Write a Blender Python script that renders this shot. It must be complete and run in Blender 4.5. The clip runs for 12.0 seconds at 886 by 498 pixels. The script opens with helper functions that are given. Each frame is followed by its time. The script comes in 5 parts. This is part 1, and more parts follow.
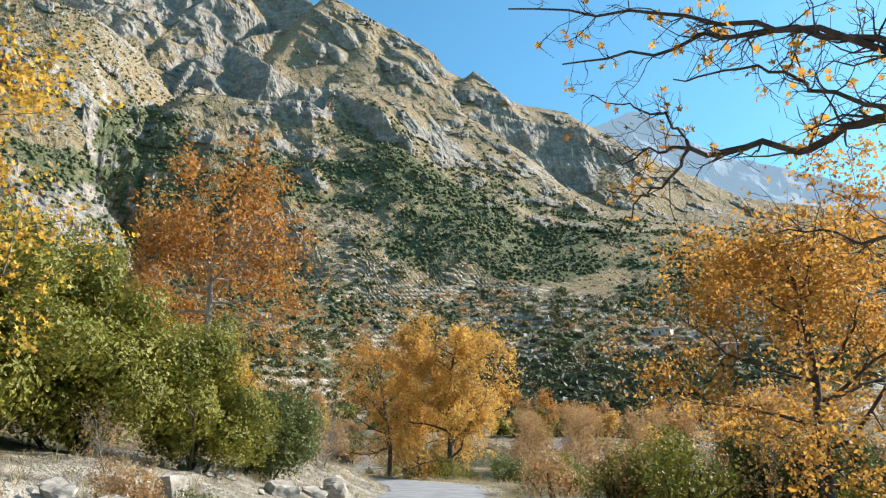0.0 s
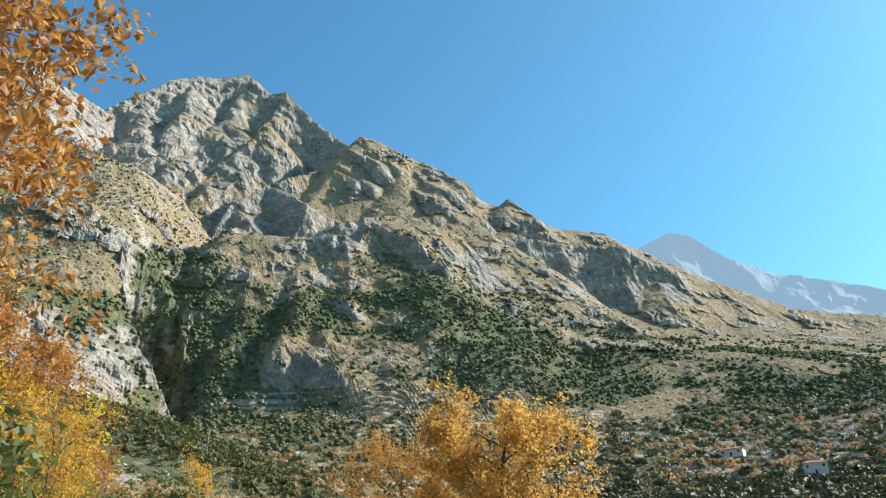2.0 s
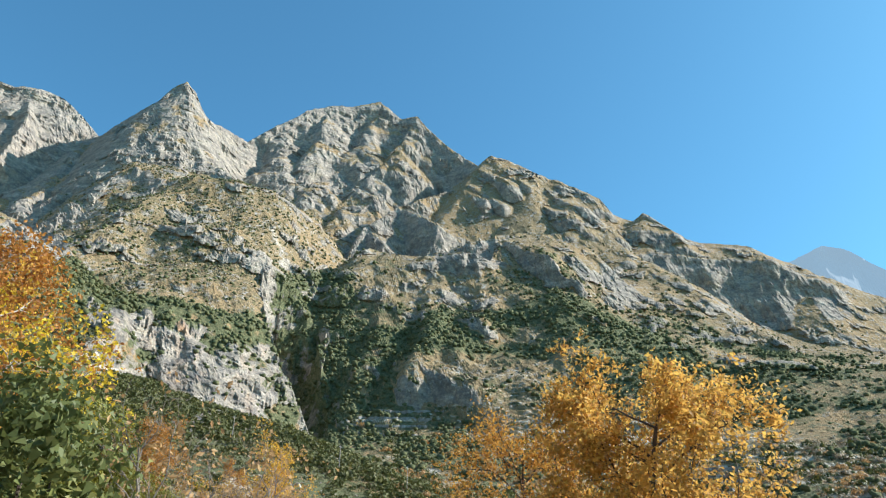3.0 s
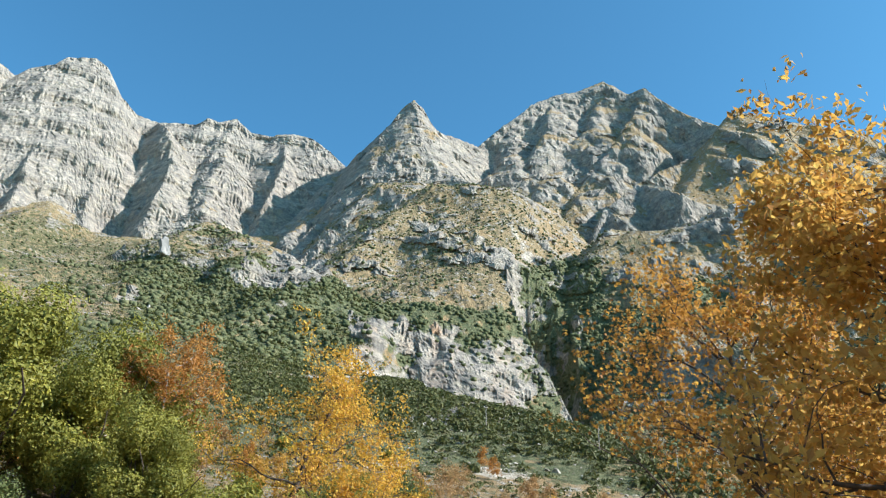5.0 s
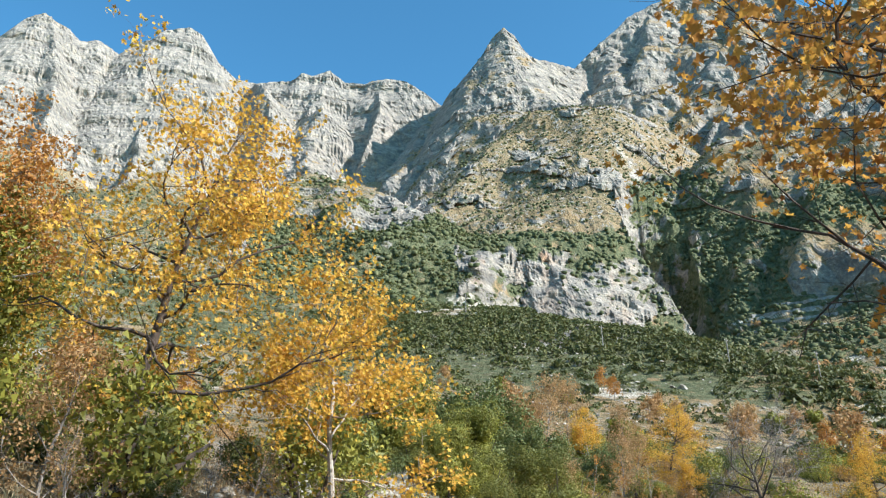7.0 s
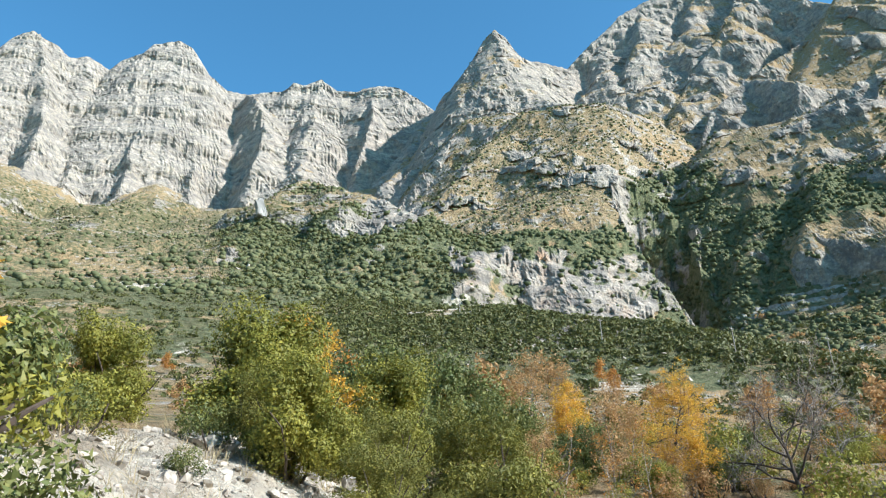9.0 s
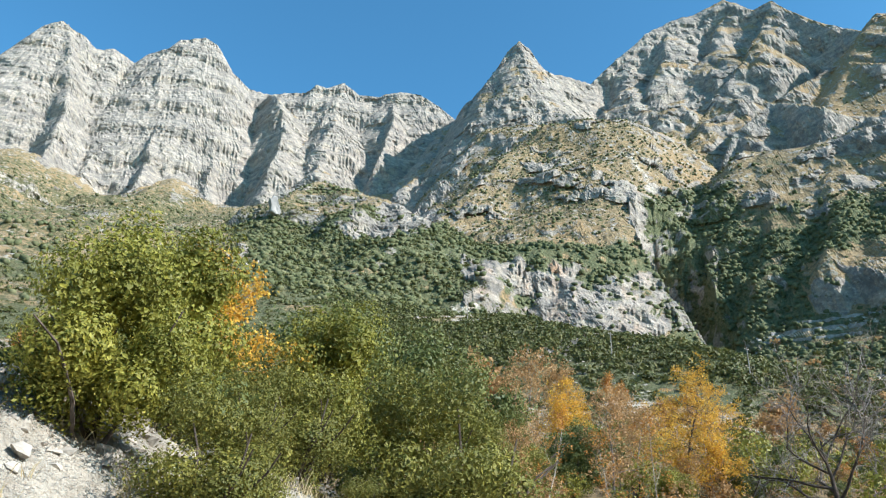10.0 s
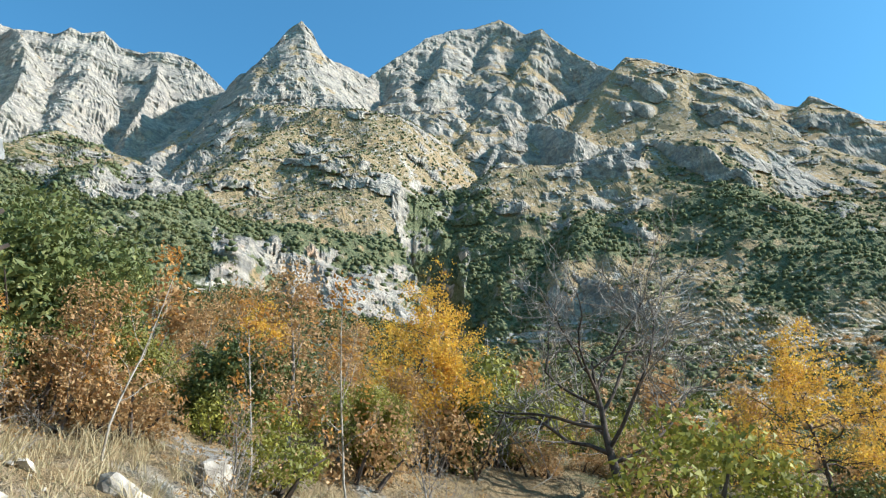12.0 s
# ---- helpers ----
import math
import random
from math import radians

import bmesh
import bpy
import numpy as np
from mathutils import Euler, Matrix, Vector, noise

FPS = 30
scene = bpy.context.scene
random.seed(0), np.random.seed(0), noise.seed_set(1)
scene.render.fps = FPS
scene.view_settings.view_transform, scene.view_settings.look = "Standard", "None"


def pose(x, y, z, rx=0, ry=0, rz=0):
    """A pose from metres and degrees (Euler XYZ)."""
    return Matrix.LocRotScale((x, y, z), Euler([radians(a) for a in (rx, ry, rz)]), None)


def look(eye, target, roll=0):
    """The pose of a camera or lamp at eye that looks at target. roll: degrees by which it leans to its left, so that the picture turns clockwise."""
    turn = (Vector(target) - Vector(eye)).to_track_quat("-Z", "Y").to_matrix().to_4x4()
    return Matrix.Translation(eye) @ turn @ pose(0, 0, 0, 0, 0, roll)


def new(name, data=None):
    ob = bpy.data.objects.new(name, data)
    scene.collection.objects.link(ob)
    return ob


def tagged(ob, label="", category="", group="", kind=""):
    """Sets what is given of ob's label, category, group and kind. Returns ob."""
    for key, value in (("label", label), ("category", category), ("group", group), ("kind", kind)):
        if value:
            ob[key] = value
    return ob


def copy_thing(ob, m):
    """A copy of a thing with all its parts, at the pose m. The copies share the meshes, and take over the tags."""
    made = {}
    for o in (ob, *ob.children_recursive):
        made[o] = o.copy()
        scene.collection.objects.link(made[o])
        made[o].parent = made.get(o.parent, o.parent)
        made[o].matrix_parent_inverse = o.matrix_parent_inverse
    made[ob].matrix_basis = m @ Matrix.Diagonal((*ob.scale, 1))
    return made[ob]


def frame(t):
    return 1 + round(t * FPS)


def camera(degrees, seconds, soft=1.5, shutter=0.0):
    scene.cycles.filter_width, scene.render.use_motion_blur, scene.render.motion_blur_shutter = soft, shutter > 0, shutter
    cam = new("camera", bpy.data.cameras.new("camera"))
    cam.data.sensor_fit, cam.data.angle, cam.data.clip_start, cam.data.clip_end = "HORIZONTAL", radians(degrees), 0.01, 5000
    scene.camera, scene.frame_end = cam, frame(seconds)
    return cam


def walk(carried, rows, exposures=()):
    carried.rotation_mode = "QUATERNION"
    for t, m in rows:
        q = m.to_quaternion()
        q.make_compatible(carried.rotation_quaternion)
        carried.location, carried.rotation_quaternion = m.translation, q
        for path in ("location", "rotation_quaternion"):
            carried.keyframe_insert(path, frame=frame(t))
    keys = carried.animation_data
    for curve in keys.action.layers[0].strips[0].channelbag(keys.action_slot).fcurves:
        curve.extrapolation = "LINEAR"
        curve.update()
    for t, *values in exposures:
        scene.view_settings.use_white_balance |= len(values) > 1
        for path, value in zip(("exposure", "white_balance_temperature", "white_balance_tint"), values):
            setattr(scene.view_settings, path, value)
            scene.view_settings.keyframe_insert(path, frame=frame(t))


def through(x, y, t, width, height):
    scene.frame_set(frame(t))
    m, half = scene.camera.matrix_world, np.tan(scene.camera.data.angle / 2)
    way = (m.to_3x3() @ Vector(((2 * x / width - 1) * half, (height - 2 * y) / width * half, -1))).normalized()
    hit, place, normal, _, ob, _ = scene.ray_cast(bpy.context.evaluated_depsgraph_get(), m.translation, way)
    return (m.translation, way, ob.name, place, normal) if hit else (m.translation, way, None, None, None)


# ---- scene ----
cam = camera(59.39, 12.0, soft=1.25)

# seconds, place, turn to the left, tilt up, roll
DRIVE = (
    (0.0, 0.00, 0.00, 0.00, -43.73, 14.65, -0.37),
    (0.5, 3.78, 3.93, -0.18, -44.12, 15.56, -0.80),
    (1.0, 7.93, 8.19, -0.25, -44.17, 17.41, -1.60),
    (1.5, 12.21, 12.60, -0.27, -42.56, 20.95, -2.42),
    (2.0, 16.68, 17.21, -0.26, -40.81, 24.64, -2.41),
    (2.5, 20.99, 21.83, -0.29, -35.37, 26.12, -0.85),
    (3.0, 24.92, 26.53, -0.34, -30.05, 26.40, 0.90),
    (3.5, 28.59, 30.84, -0.36, -23.48, 26.61, 2.43),
    (3.7, 30.02, 32.50, -0.37, -21.66, 26.75, 2.83),
    (5.3, 39.90, 43.45, -0.23, -8.12, 25.58, 0.81),
    (5.5, 40.52, 45.00, -0.18, -7.50, 25.52, 0.59),
    (6.0, 41.93, 48.90, -0.05, -7.04, 23.50, -0.23),
    (6.5, 43.15, 52.76, 0.09, -3.71, 22.30, -0.29),
    (7.0, 44.19, 56.54, 0.19, -1.12, 21.15, -0.74),
    (7.5, 45.24, 60.22, 0.24, -0.74, 20.94, -2.10),
    (9.3, 48.88, 72.43, 0.11, -1.15, 22.00, -2.58),
    (9.5, 49.22, 73.88, 0.14, -1.24, 22.14, -1.19),
    (10.0, 50.06, 77.62, 0.24, 0.00, 22.57, 0.88),
    (10.5, 50.90, 81.25, 0.31, 4.46, 22.83, 2.66),
    (11.0, 52.08, 84.69, 0.25, 4.00, 23.62, 3.47),
    (11.5, 53.35, 87.99, 0.13, -6.41, 23.78, 2.37),
    (12.0, 54.66, 90.87, 0.05, -18.87, 22.10, -0.19),
)


def carried_pose(x, y, z, turn, tilt, roll):
    return pose(x, y, z, 90 + tilt, 0, turn) @ pose(0, 0, 0, 0, 0, roll)


walk(cam, [(row[0], carried_pose(*row[1:])) for row in DRIVE], [(0.0, 0.90, 6600, 12), (2.0, 0.82, 6500, 11), (4.0, 0.81, 6350, 10), (6.0, 0.89, 6100, 10), (9.5, 0.94, 6150, 11), (10.7, 0.78, 6000, 10), (12.0, 0.96, 6150, 9)])

# ---- light ----
SUN_BEARING, SUN_HEIGHT = 113.0, 34.0      # clockwise from the y axis; degrees above the horizon

world = bpy.data.worlds.new("sky")
scene.world = world
world.use_nodes = True
wn, wl = world.node_tree.nodes, world.node_tree.links
sky = wn.new("ShaderNodeTexSky")
sky.sky_type, sky.sun_disc = "NISHITA", False
sky.sun_elevation, sky.sun_rotation = radians(SUN_HEIGHT), radians(SUN_BEARING)
sky.altitude, sky.air_density, sky.dust_density, sky.ozone_density = 500, 1.0, 1.2, 2.0
tone = wn.new("ShaderNodeMix")
tone.data_type, tone.blend_type = "RGBA", "MULTIPLY"
tone.inputs[0].default_value = 1.0
tone.inputs[7].default_value = (0.485, 0.97, 1.03, 1)
wl.new(sky.outputs["Color"], tone.inputs[6])
wl.new(tone.outputs[2], wn["Background"].inputs["Color"])
wn["Background"].inputs["Strength"].default_value = 0.122

sun = new("sun", bpy.data.lights.new("sun", "SUN"))
sun.data.energy, sun.data.angle, sun.data.color = 5.0, radians(0.53), (1.0, 0.965, 0.915)
sb, sh = radians(SUN_BEARING), radians(SUN_HEIGHT)
sun.matrix_world = look((0, 0, 300), (-math.sin(sb) * math.cos(sh), -math.cos(sb) * math.cos(sh), 300 - math.sin(sh)))


# ---- noise ----
def hash3(ix, iy, iz, seed):
    h = (ix * 374761393 + iy * 668265263 + iz * 2147483647 + seed * 974634777) & 0xFFFFFFFF
    h = ((h ^ (h >> 13)) * 1274126177) & 0xFFFFFFFF
    h = ((h ^ (h >> 16)) * 2246822519) & 0xFFFFFFFF
    return ((h ^ (h >> 15)) & 0xFFFFFF).astype(np.float64) / 0x7FFFFF - 1.0


def vnoise(x, y, z, seed=0):
    """Smooth noise between -1 and 1."""
    ix, iy, iz = (np.floor(a).astype(np.int64) for a in (x, y, z))
    fx, fy, fz = x - ix, y - iy, z - iz
    ux, uy, uz = (a * a * a * (a * (a * 6 - 15) + 10) for a in (fx, fy, fz))
    total = 0.0
    for dx in (0, 1):
        for dy in (0, 1):
            for dz in (0, 1):
                w = (ux if dx else 1 - ux) * (uy if dy else 1 - uy) * (uz if dz else 1 - uz)
                total = total + w * hash3(ix + dx, iy + dy, iz + dz, seed)
    return total


def fbm(x, y, z, octaves=4, seed=0, gain=0.5, ridged=False):
    total, amp, norm = 0.0, 1.0, 0.0
    for o in range(octaves):
        k = 2.03 ** o
        n = vnoise(x * k + 17.3 * o, y * k - 9.1 * o, z * k + 3.7 * o, seed + o)
        total = total + amp * ((1 - 2 * np.abs(n)) if ridged else n)
        norm += amp
        amp *= gain
    return total / norm


def smooth(a, b, x):
    u = np.clip((x - a) / (b - a), 0, 1)
    return u * u * (3 - 2 * u)


# ---- materials ----
def material(name):
    m = bpy.data.materials.new(name)
    m.use_nodes = True
    return m, m.node_tree.nodes, m.node_tree.links, m.node_tree.nodes["Principled BSDF"]


def mixed(nodes, links, fac, a, b):
    """A colour between a and b (sockets or colours) by fac (socket or number)."""
    n = nodes.new("ShaderNodeMix")
    n.data_type = "RGBA"
    for key, value in ((0, fac), (6, a), (7, b)):
        if isinstance(value, bpy.types.NodeSocket):
            links.new(value, n.inputs[key])
        elif key == 0:
            n.inputs[key].default_value = value
        else:
            n.inputs[key].default_value = (*value, 1)
    return n.outputs[2]


def ramp(nodes, links, socket, a, b):
    n = nodes.new("ShaderNodeMapRange")
    n.interpolation_type = "SMOOTHSTEP"
    links.new(socket, n.inputs[0])
    n.inputs[1].default_value, n.inputs[2].default_value = a, b
    return n.outputs[0]


def grain(nodes, links, scale, detail=6, stretch=(1, 1, 1), rough=0.6):
    at = nodes.new("ShaderNodeTexCoord")
    mp = nodes.new("ShaderNodeMapping")
    mp.inputs["Scale"].default_value = stretch
    links.new(at.outputs["Object"], mp.inputs[0])
    n = nodes.new("ShaderNodeTexNoise")
    n.inputs["Scale"].default_value, n.inputs["Detail"].default_value = scale, detail
    n.inputs["Roughness"].default_value = rough
    links.new(mp.outputs[0], n.inputs["Vector"])
    return n.outputs["Fac"]


def bumped(nodes, links, bsdf, height, strength, distance):
    b = nodes.new("ShaderNodeBump")
    b.inputs["Strength"].default_value, b.inputs["Distance"].default_value = strength, distance
    links.new(height, b.inputs["Height"])
    links.new(b.outputs[0], bsdf.inputs["Normal"])


def attribute(nodes, name):
    n = nodes.new("ShaderNodeAttribute")
    n.attribute_name = name
    return n.outputs["Fac"]


def patchy(nodes, links, name, texture, amount, soft=0.16):
    """How much of a cover lies here: the share that the land gives, broken up by a texture."""
    t = nodes.new("ShaderNodeMath")
    t.operation = "MULTIPLY_ADD"
    links.new(texture, t.inputs[0])
    t.inputs[1].default_value, t.inputs[2].default_value = amount, -0.5 * amount
    p = nodes.new("ShaderNodeMath")
    p.operation = "ADD"
    links.new(t.outputs[0], p.inputs[0])
    links.new(attribute(nodes, name), p.inputs[1])
    return ramp(nodes, links, p.outputs[0], 0.5 - soft, 0.5 + soft)


def terrain_material():
    m, n, l, bsdf = material("hillside")
    big, mid, fine = grain(n, l, 0.012, 8), grain(n, l, 0.07, 10, (1, 1, 1), 0.7), grain(n, l, 0.45, 7, (1, 1, 1), 0.7)
    strata = grain(n, l, 0.06, 10, (0.35, 0.35, 1.5), 0.75)
    chips = grain(n, l, 0.16, 9, (1, 1, 0.8), 0.74)
    rock = mixed(n, l, ramp(n, l, strata, 0.36, 0.64), (0.268, 0.232, 0.19), (0.565, 0.488, 0.395))
    rock = mixed(n, l, ramp(n, l, chips, 0.42, 0.58), mixed(n, l, 0.55, rock, (0.12, 0.12, 0.12)), rock)
    rock = mixed(n, l, ramp(n, l, fine, 0.44, 0.60), mixed(n, l, 0.35, rock, (0.10, 0.10, 0.095)), rock)
    rock = mixed(n, l, ramp(n, l, mid, 0.50, 0.70), rock, (0.40, 0.345, 0.26))
    grass = mixed(n, l, ramp(n, l, fine, 0.38, 0.62), (0.37, 0.265, 0.14), (0.22, 0.168, 0.10))
    grass = mixed(n, l, ramp(n, l, big, 0.45, 0.62), grass, mixed(n, l, 0.5, grass, (0.36, 0.235, 0.115)))
    grass = mixed(n, l, ramp(n, l, chips, 0.535, 0.60), grass, (0.37, 0.345, 0.305))
    green = mixed(n, l, ramp(n, l, fine, 0.38, 0.66), (0.085, 0.098, 0.05), (0.19, 0.19, 0.10))
    soil = mixed(n, l, ramp(n, l, fine, 0.36, 0.64), (0.34, 0.285, 0.215), (0.64, 0.57, 0.46))
    rock = mixed(n, l, patchy(n, l, "rust", chips, 0.6, 0.3), rock, (0.46, 0.29, 0.18))
    colour = mixed(n, l, patchy(n, l, "grass", mixed(n, l, 0.5, mid, chips), 1.9, 0.13), rock, grass)
    colour = mixed(n, l, patchy(n, l, "green", chips, 2.2, 0.12), colour, green)
    dots = grain(n, l, 0.2, 8, (1, 1, 1), 0.76)
    colour = mixed(n, l, patchy(n, l, "scrub", dots, 2.4, 0.10), colour, mixed(n, l, ramp(n, l, fine, 0.4, 0.6), (0.08, 0.085, 0.04), (0.155, 0.14, 0.072)))
    colour = mixed(n, l, patchy(n, l, "soil", fine, 0.9), colour, soil)
    l.new(colour, bsdf.inputs["Base Color"])
    bsdf.inputs["Roughness"].default_value = 0.95
    bsdf.inputs["Specular IOR Level"].default_value = 0.12
    bumped(n, l, bsdf, chips, 1.0, 3.0)
    return m


def leaf_material(name, tones, through=0.45):
    """tones: three colours between which the leaves vary."""
    m, n, l, bsdf = material(name)
    geo = n.new("ShaderNodeNewGeometry")
    r = n.new("ShaderNodeValToRGB")
    r.color_ramp.elements[0].color, r.color_ramp.elements[1].color = (*tones[0], 1), (*tones[2], 1)
    e = r.color_ramp.elements.new(0.5)
    e.color = (*tones[1], 1)
    l.new(geo.outputs["Random Per Island"], r.inputs[0])
    col = mixed(n, l, ramp(n, l, grain(n, l, 0.5, 3), 0.4, 0.65), r.outputs[0], tones[1])
    l.new(col, bsdf.inputs["Base Color"])
    bsdf.inputs["Roughness"].default_value = 0.55
    bsdf.inputs["Specular IOR Level"].default_value = 0.3
    tr = n.new("ShaderNodeBsdfTranslucent")
    l.new(col, tr.inputs["Color"])
    mix = n.new("ShaderNodeMixShader")
    mix.inputs[0].default_value = through
    l.new(bsdf.outputs[0], mix.inputs[1])
    l.new(tr.outputs[0], mix.inputs[2])
    l.new(mix.outputs[0], n["Material Output"].inputs["Surface"])
    return m


def rough_material(name, a, b, scale, strength=0.4, distance=0.05, rough=0.9, detail=7):
    m, n, l, bsdf = material(name)
    g = grain(n, l, scale, detail)
    h = grain(n, l, scale * 9, 4)
    col = mixed(n, l, ramp(n, l, g, 0.32, 0.68), a, b)
    col = mixed(n, l, ramp(n, l, h, 0.55, 0.8), col, tuple(0.7 * (p + q) / 2 for p, q in zip(a, b)))
    l.new(col, bsdf.inputs["Base Color"])
    bsdf.inputs["Roughness"].default_value = rough
    bsdf.inputs["Specular IOR Level"].default_value = 0.2
    bumped(n, l, bsdf, g, strength, distance)
    return m


M_LAND = terrain_material()
# distance haze is put into the material: dark base, faint blue glow
M_FAR = rough_material("hazy_far_rock", (0.05, 0.06, 0.07), (0.08, 0.09, 0.10), 0.006, 0.3, 10)
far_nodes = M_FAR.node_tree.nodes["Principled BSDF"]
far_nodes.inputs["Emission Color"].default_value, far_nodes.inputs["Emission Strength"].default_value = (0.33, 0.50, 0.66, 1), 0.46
M_ROAD = rough_material("worn_asphalt", (0.20, 0.195, 0.19), (0.30, 0.29, 0.28), 0.8, 0.3, 0.01)
M_ROCK = rough_material("limestone", (0.22, 0.19, 0.155), (0.50, 0.45, 0.375), 1.6, 0.8, 0.08)
M_CRAG = rough_material("crag", (0.19, 0.185, 0.175), (0.37, 0.35, 0.32), 0.4, 0.8, 0.5)
M_BARK_DARK = rough_material("dark_bark", (0.055, 0.042, 0.032), (0.13, 0.10, 0.08), 4, 0.6, 0.03)
M_BARK_PALE = rough_material("pale_bark", (0.26, 0.22, 0.17), (0.48, 0.43, 0.36), 3, 0.4, 0.02)
M_TWIG = rough_material("grey_bark", (0.15, 0.128, 0.108), (0.32, 0.28, 0.235), 4, 0.4, 0.02)
M_YELLOW = leaf_material("yellow_leaves", ((0.80, 0.55, 0.14), (0.64, 0.38, 0.09), (0.36, 0.18, 0.06)), 0.5)
M_AMBER = leaf_material("amber_leaves", ((0.76, 0.45, 0.085), (0.56, 0.29, 0.06), (0.31, 0.135, 0.042)), 0.48)
M_GOLD = leaf_material("golden_leaves", ((0.84, 0.585, 0.08), (0.70, 0.41, 0.06), (0.42, 0.20, 0.045)), 0.45)
M_LEMON = leaf_material("lemon_leaves", ((0.88, 0.72, 0.07), (0.80, 0.58, 0.05), (0.50, 0.34, 0.05)), 0.45)
M_ORANGE = leaf_material("orange_leaves", ((0.66, 0.36, 0.075), (0.48, 0.22, 0.05), (0.27, 0.115, 0.04)), 0.4)
M_BROWN = leaf_material("brown_leaves", ((0.55, 0.36, 0.16), (0.45, 0.27, 0.115), (0.31, 0.20, 0.10)), 0.4)
M_GREEN = leaf_material("evergreen_leaves", ((0.29, 0.27, 0.042), (0.165, 0.168, 0.03), (0.40, 0.36, 0.058)), 0.3)
M_HEDGE = leaf_material("hedge_leaves", ((0.23, 0.215, 0.04), (0.12, 0.124, 0.028), (0.32, 0.285, 0.052)), 0.28)
M_OLIVE = leaf_material("olive_leaves", ((0.18, 0.20, 0.055), (0.10, 0.125, 0.038), (0.28, 0.27, 0.085)), 0.28)
M_SCRUB = leaf_material("scrub_leaves", ((0.13, 0.132, 0.034), (0.075, 0.084, 0.024), (0.195, 0.18, 0.052)), 0.25)
M_SHRUB = leaf_material("hillside_shrub", ((0.155, 0.16, 0.08), (0.105, 0.118, 0.06), (0.21, 0.20, 0.105)), 0.1)
shrub_nodes = M_SHRUB.node_tree.nodes["Principled BSDF"]
shrub_nodes.inputs["Specular IOR Level"].default_value, shrub_nodes.inputs["Roughness"].default_value = 0.04, 0.95
M_VALLEY = leaf_material("oak_leaves", ((0.085, 0.095, 0.04), (0.055, 0.066, 0.03), (0.13, 0.13, 0.055)), 0.2)
M_PALE = leaf_material("pale_twigs", ((0.34, 0.29, 0.20), (0.25, 0.21, 0.15), (0.40, 0.32, 0.17)), 0.3)
M_STRAW = leaf_material("dry_grass", ((0.56, 0.46, 0.27), (0.46, 0.37, 0.21), (0.34, 0.28, 0.14)), 0.3)
M_WALL = rough_material("pale_plaster", (0.55, 0.51, 0.45), (0.68, 0.65, 0.58), 0.8, 0.1, 0.01)
M_ROOF = rough_material("roof_tile", (0.30, 0.14, 0.09), (0.42, 0.22, 0.14), 1.5, 0.4, 0.05)
M_DARK = rough_material("dark_opening", (0.03, 0.03, 0.03), (0.06, 0.055, 0.05), 2, 0.1, 0.01)
M_POLE = rough_material("weathered_pole", (0.25, 0.22, 0.19), (0.40, 0.37, 0.33), 3, 0.2, 0.01)


# ---- mesh helpers ----
def mesh_object(name, verts, faces, mat, parent=None, smooth_shade=False):
    me = bpy.data.meshes.new(name)
    verts = np.asarray(verts, np.float32)
    faces = np.asarray(faces, np.int32)
    k = faces.shape[1]
    me.vertices.add(len(verts))
    me.vertices.foreach_set("co", verts.ravel())
    me.loops.add(faces.size)
    me.loops.foreach_set("vertex_index", faces.ravel())
    me.polygons.add(len(faces))
    me.polygons.foreach_set("loop_start", np.arange(0, faces.size, k, dtype=np.int32))
    me.polygons.foreach_set("use_smooth", np.full(len(faces), smooth_shade))
    me.update()
    me.validate()
    me.materials.append(mat)
    ob = new(name, me)
    if parent:
        ob.parent = parent
    return ob


# ---- the lie of the land ----
CX, CY = 38.0, 46.0                        # the middle of the drive, from which bearings count
ROAD = np.array([(-220, -225), (-45, -47), (-20, -21), (0, 0), (7.9, 8.2), (16.7, 17.2), (24.9, 26.5), (30, 32.5), (35.5, 38), (39.9, 43.5), (41.9, 48.9),
                 (44.2, 56.5), (46.5, 64.5), (48.9, 72.4), (50.9, 81.3), (53.4, 88), (56.5, 94), (62, 99), (70, 101.5), (82, 100), (120, 80), (240, 30)], float)
ROAD_Z, ROAD_HALF = -2.35, 2.9


def densify(points, n):
    """A smooth curve through the points (Catmull-Rom)."""
    p = np.vstack([2 * points[0] - points[1], points, 2 * points[-1] - points[-2]])
    out = []
    for i in range(1, len(p) - 2):
        for u in np.arange(n) / n:
            a, b, c, d = p[i - 1:i + 3]
            out.append(0.5 * (2 * b + (c - a) * u + (2 * a - 5 * b + 4 * c - d) * u * u + (3 * b - a - 3 * c + d) * u ** 3))
    return np.array(out + [points[-1]])


ROAD_LINE = densify(ROAD, 6)


def beside_road(x, y):
    """Signed distance from the road's middle, positive to its right."""
    best, side = np.full(x.shape, 1e9), np.zeros(x.shape)
    for a, b in zip(ROAD_LINE[:-1], ROAD_LINE[1:]):
        d = b - a
        u = np.clip(((x - a[0]) * d[0] + (y - a[1]) * d[1]) / (d @ d), 0, 1)
        px, py = x - a[0] - u * d[0], y - a[1] - u * d[1]
        q = np.hypot(px, py)
        near = q < best
        best = np.where(near, q, best)
        side = np.where(near, np.sign(px * d[1] - py * d[0]), side)
    return best * side


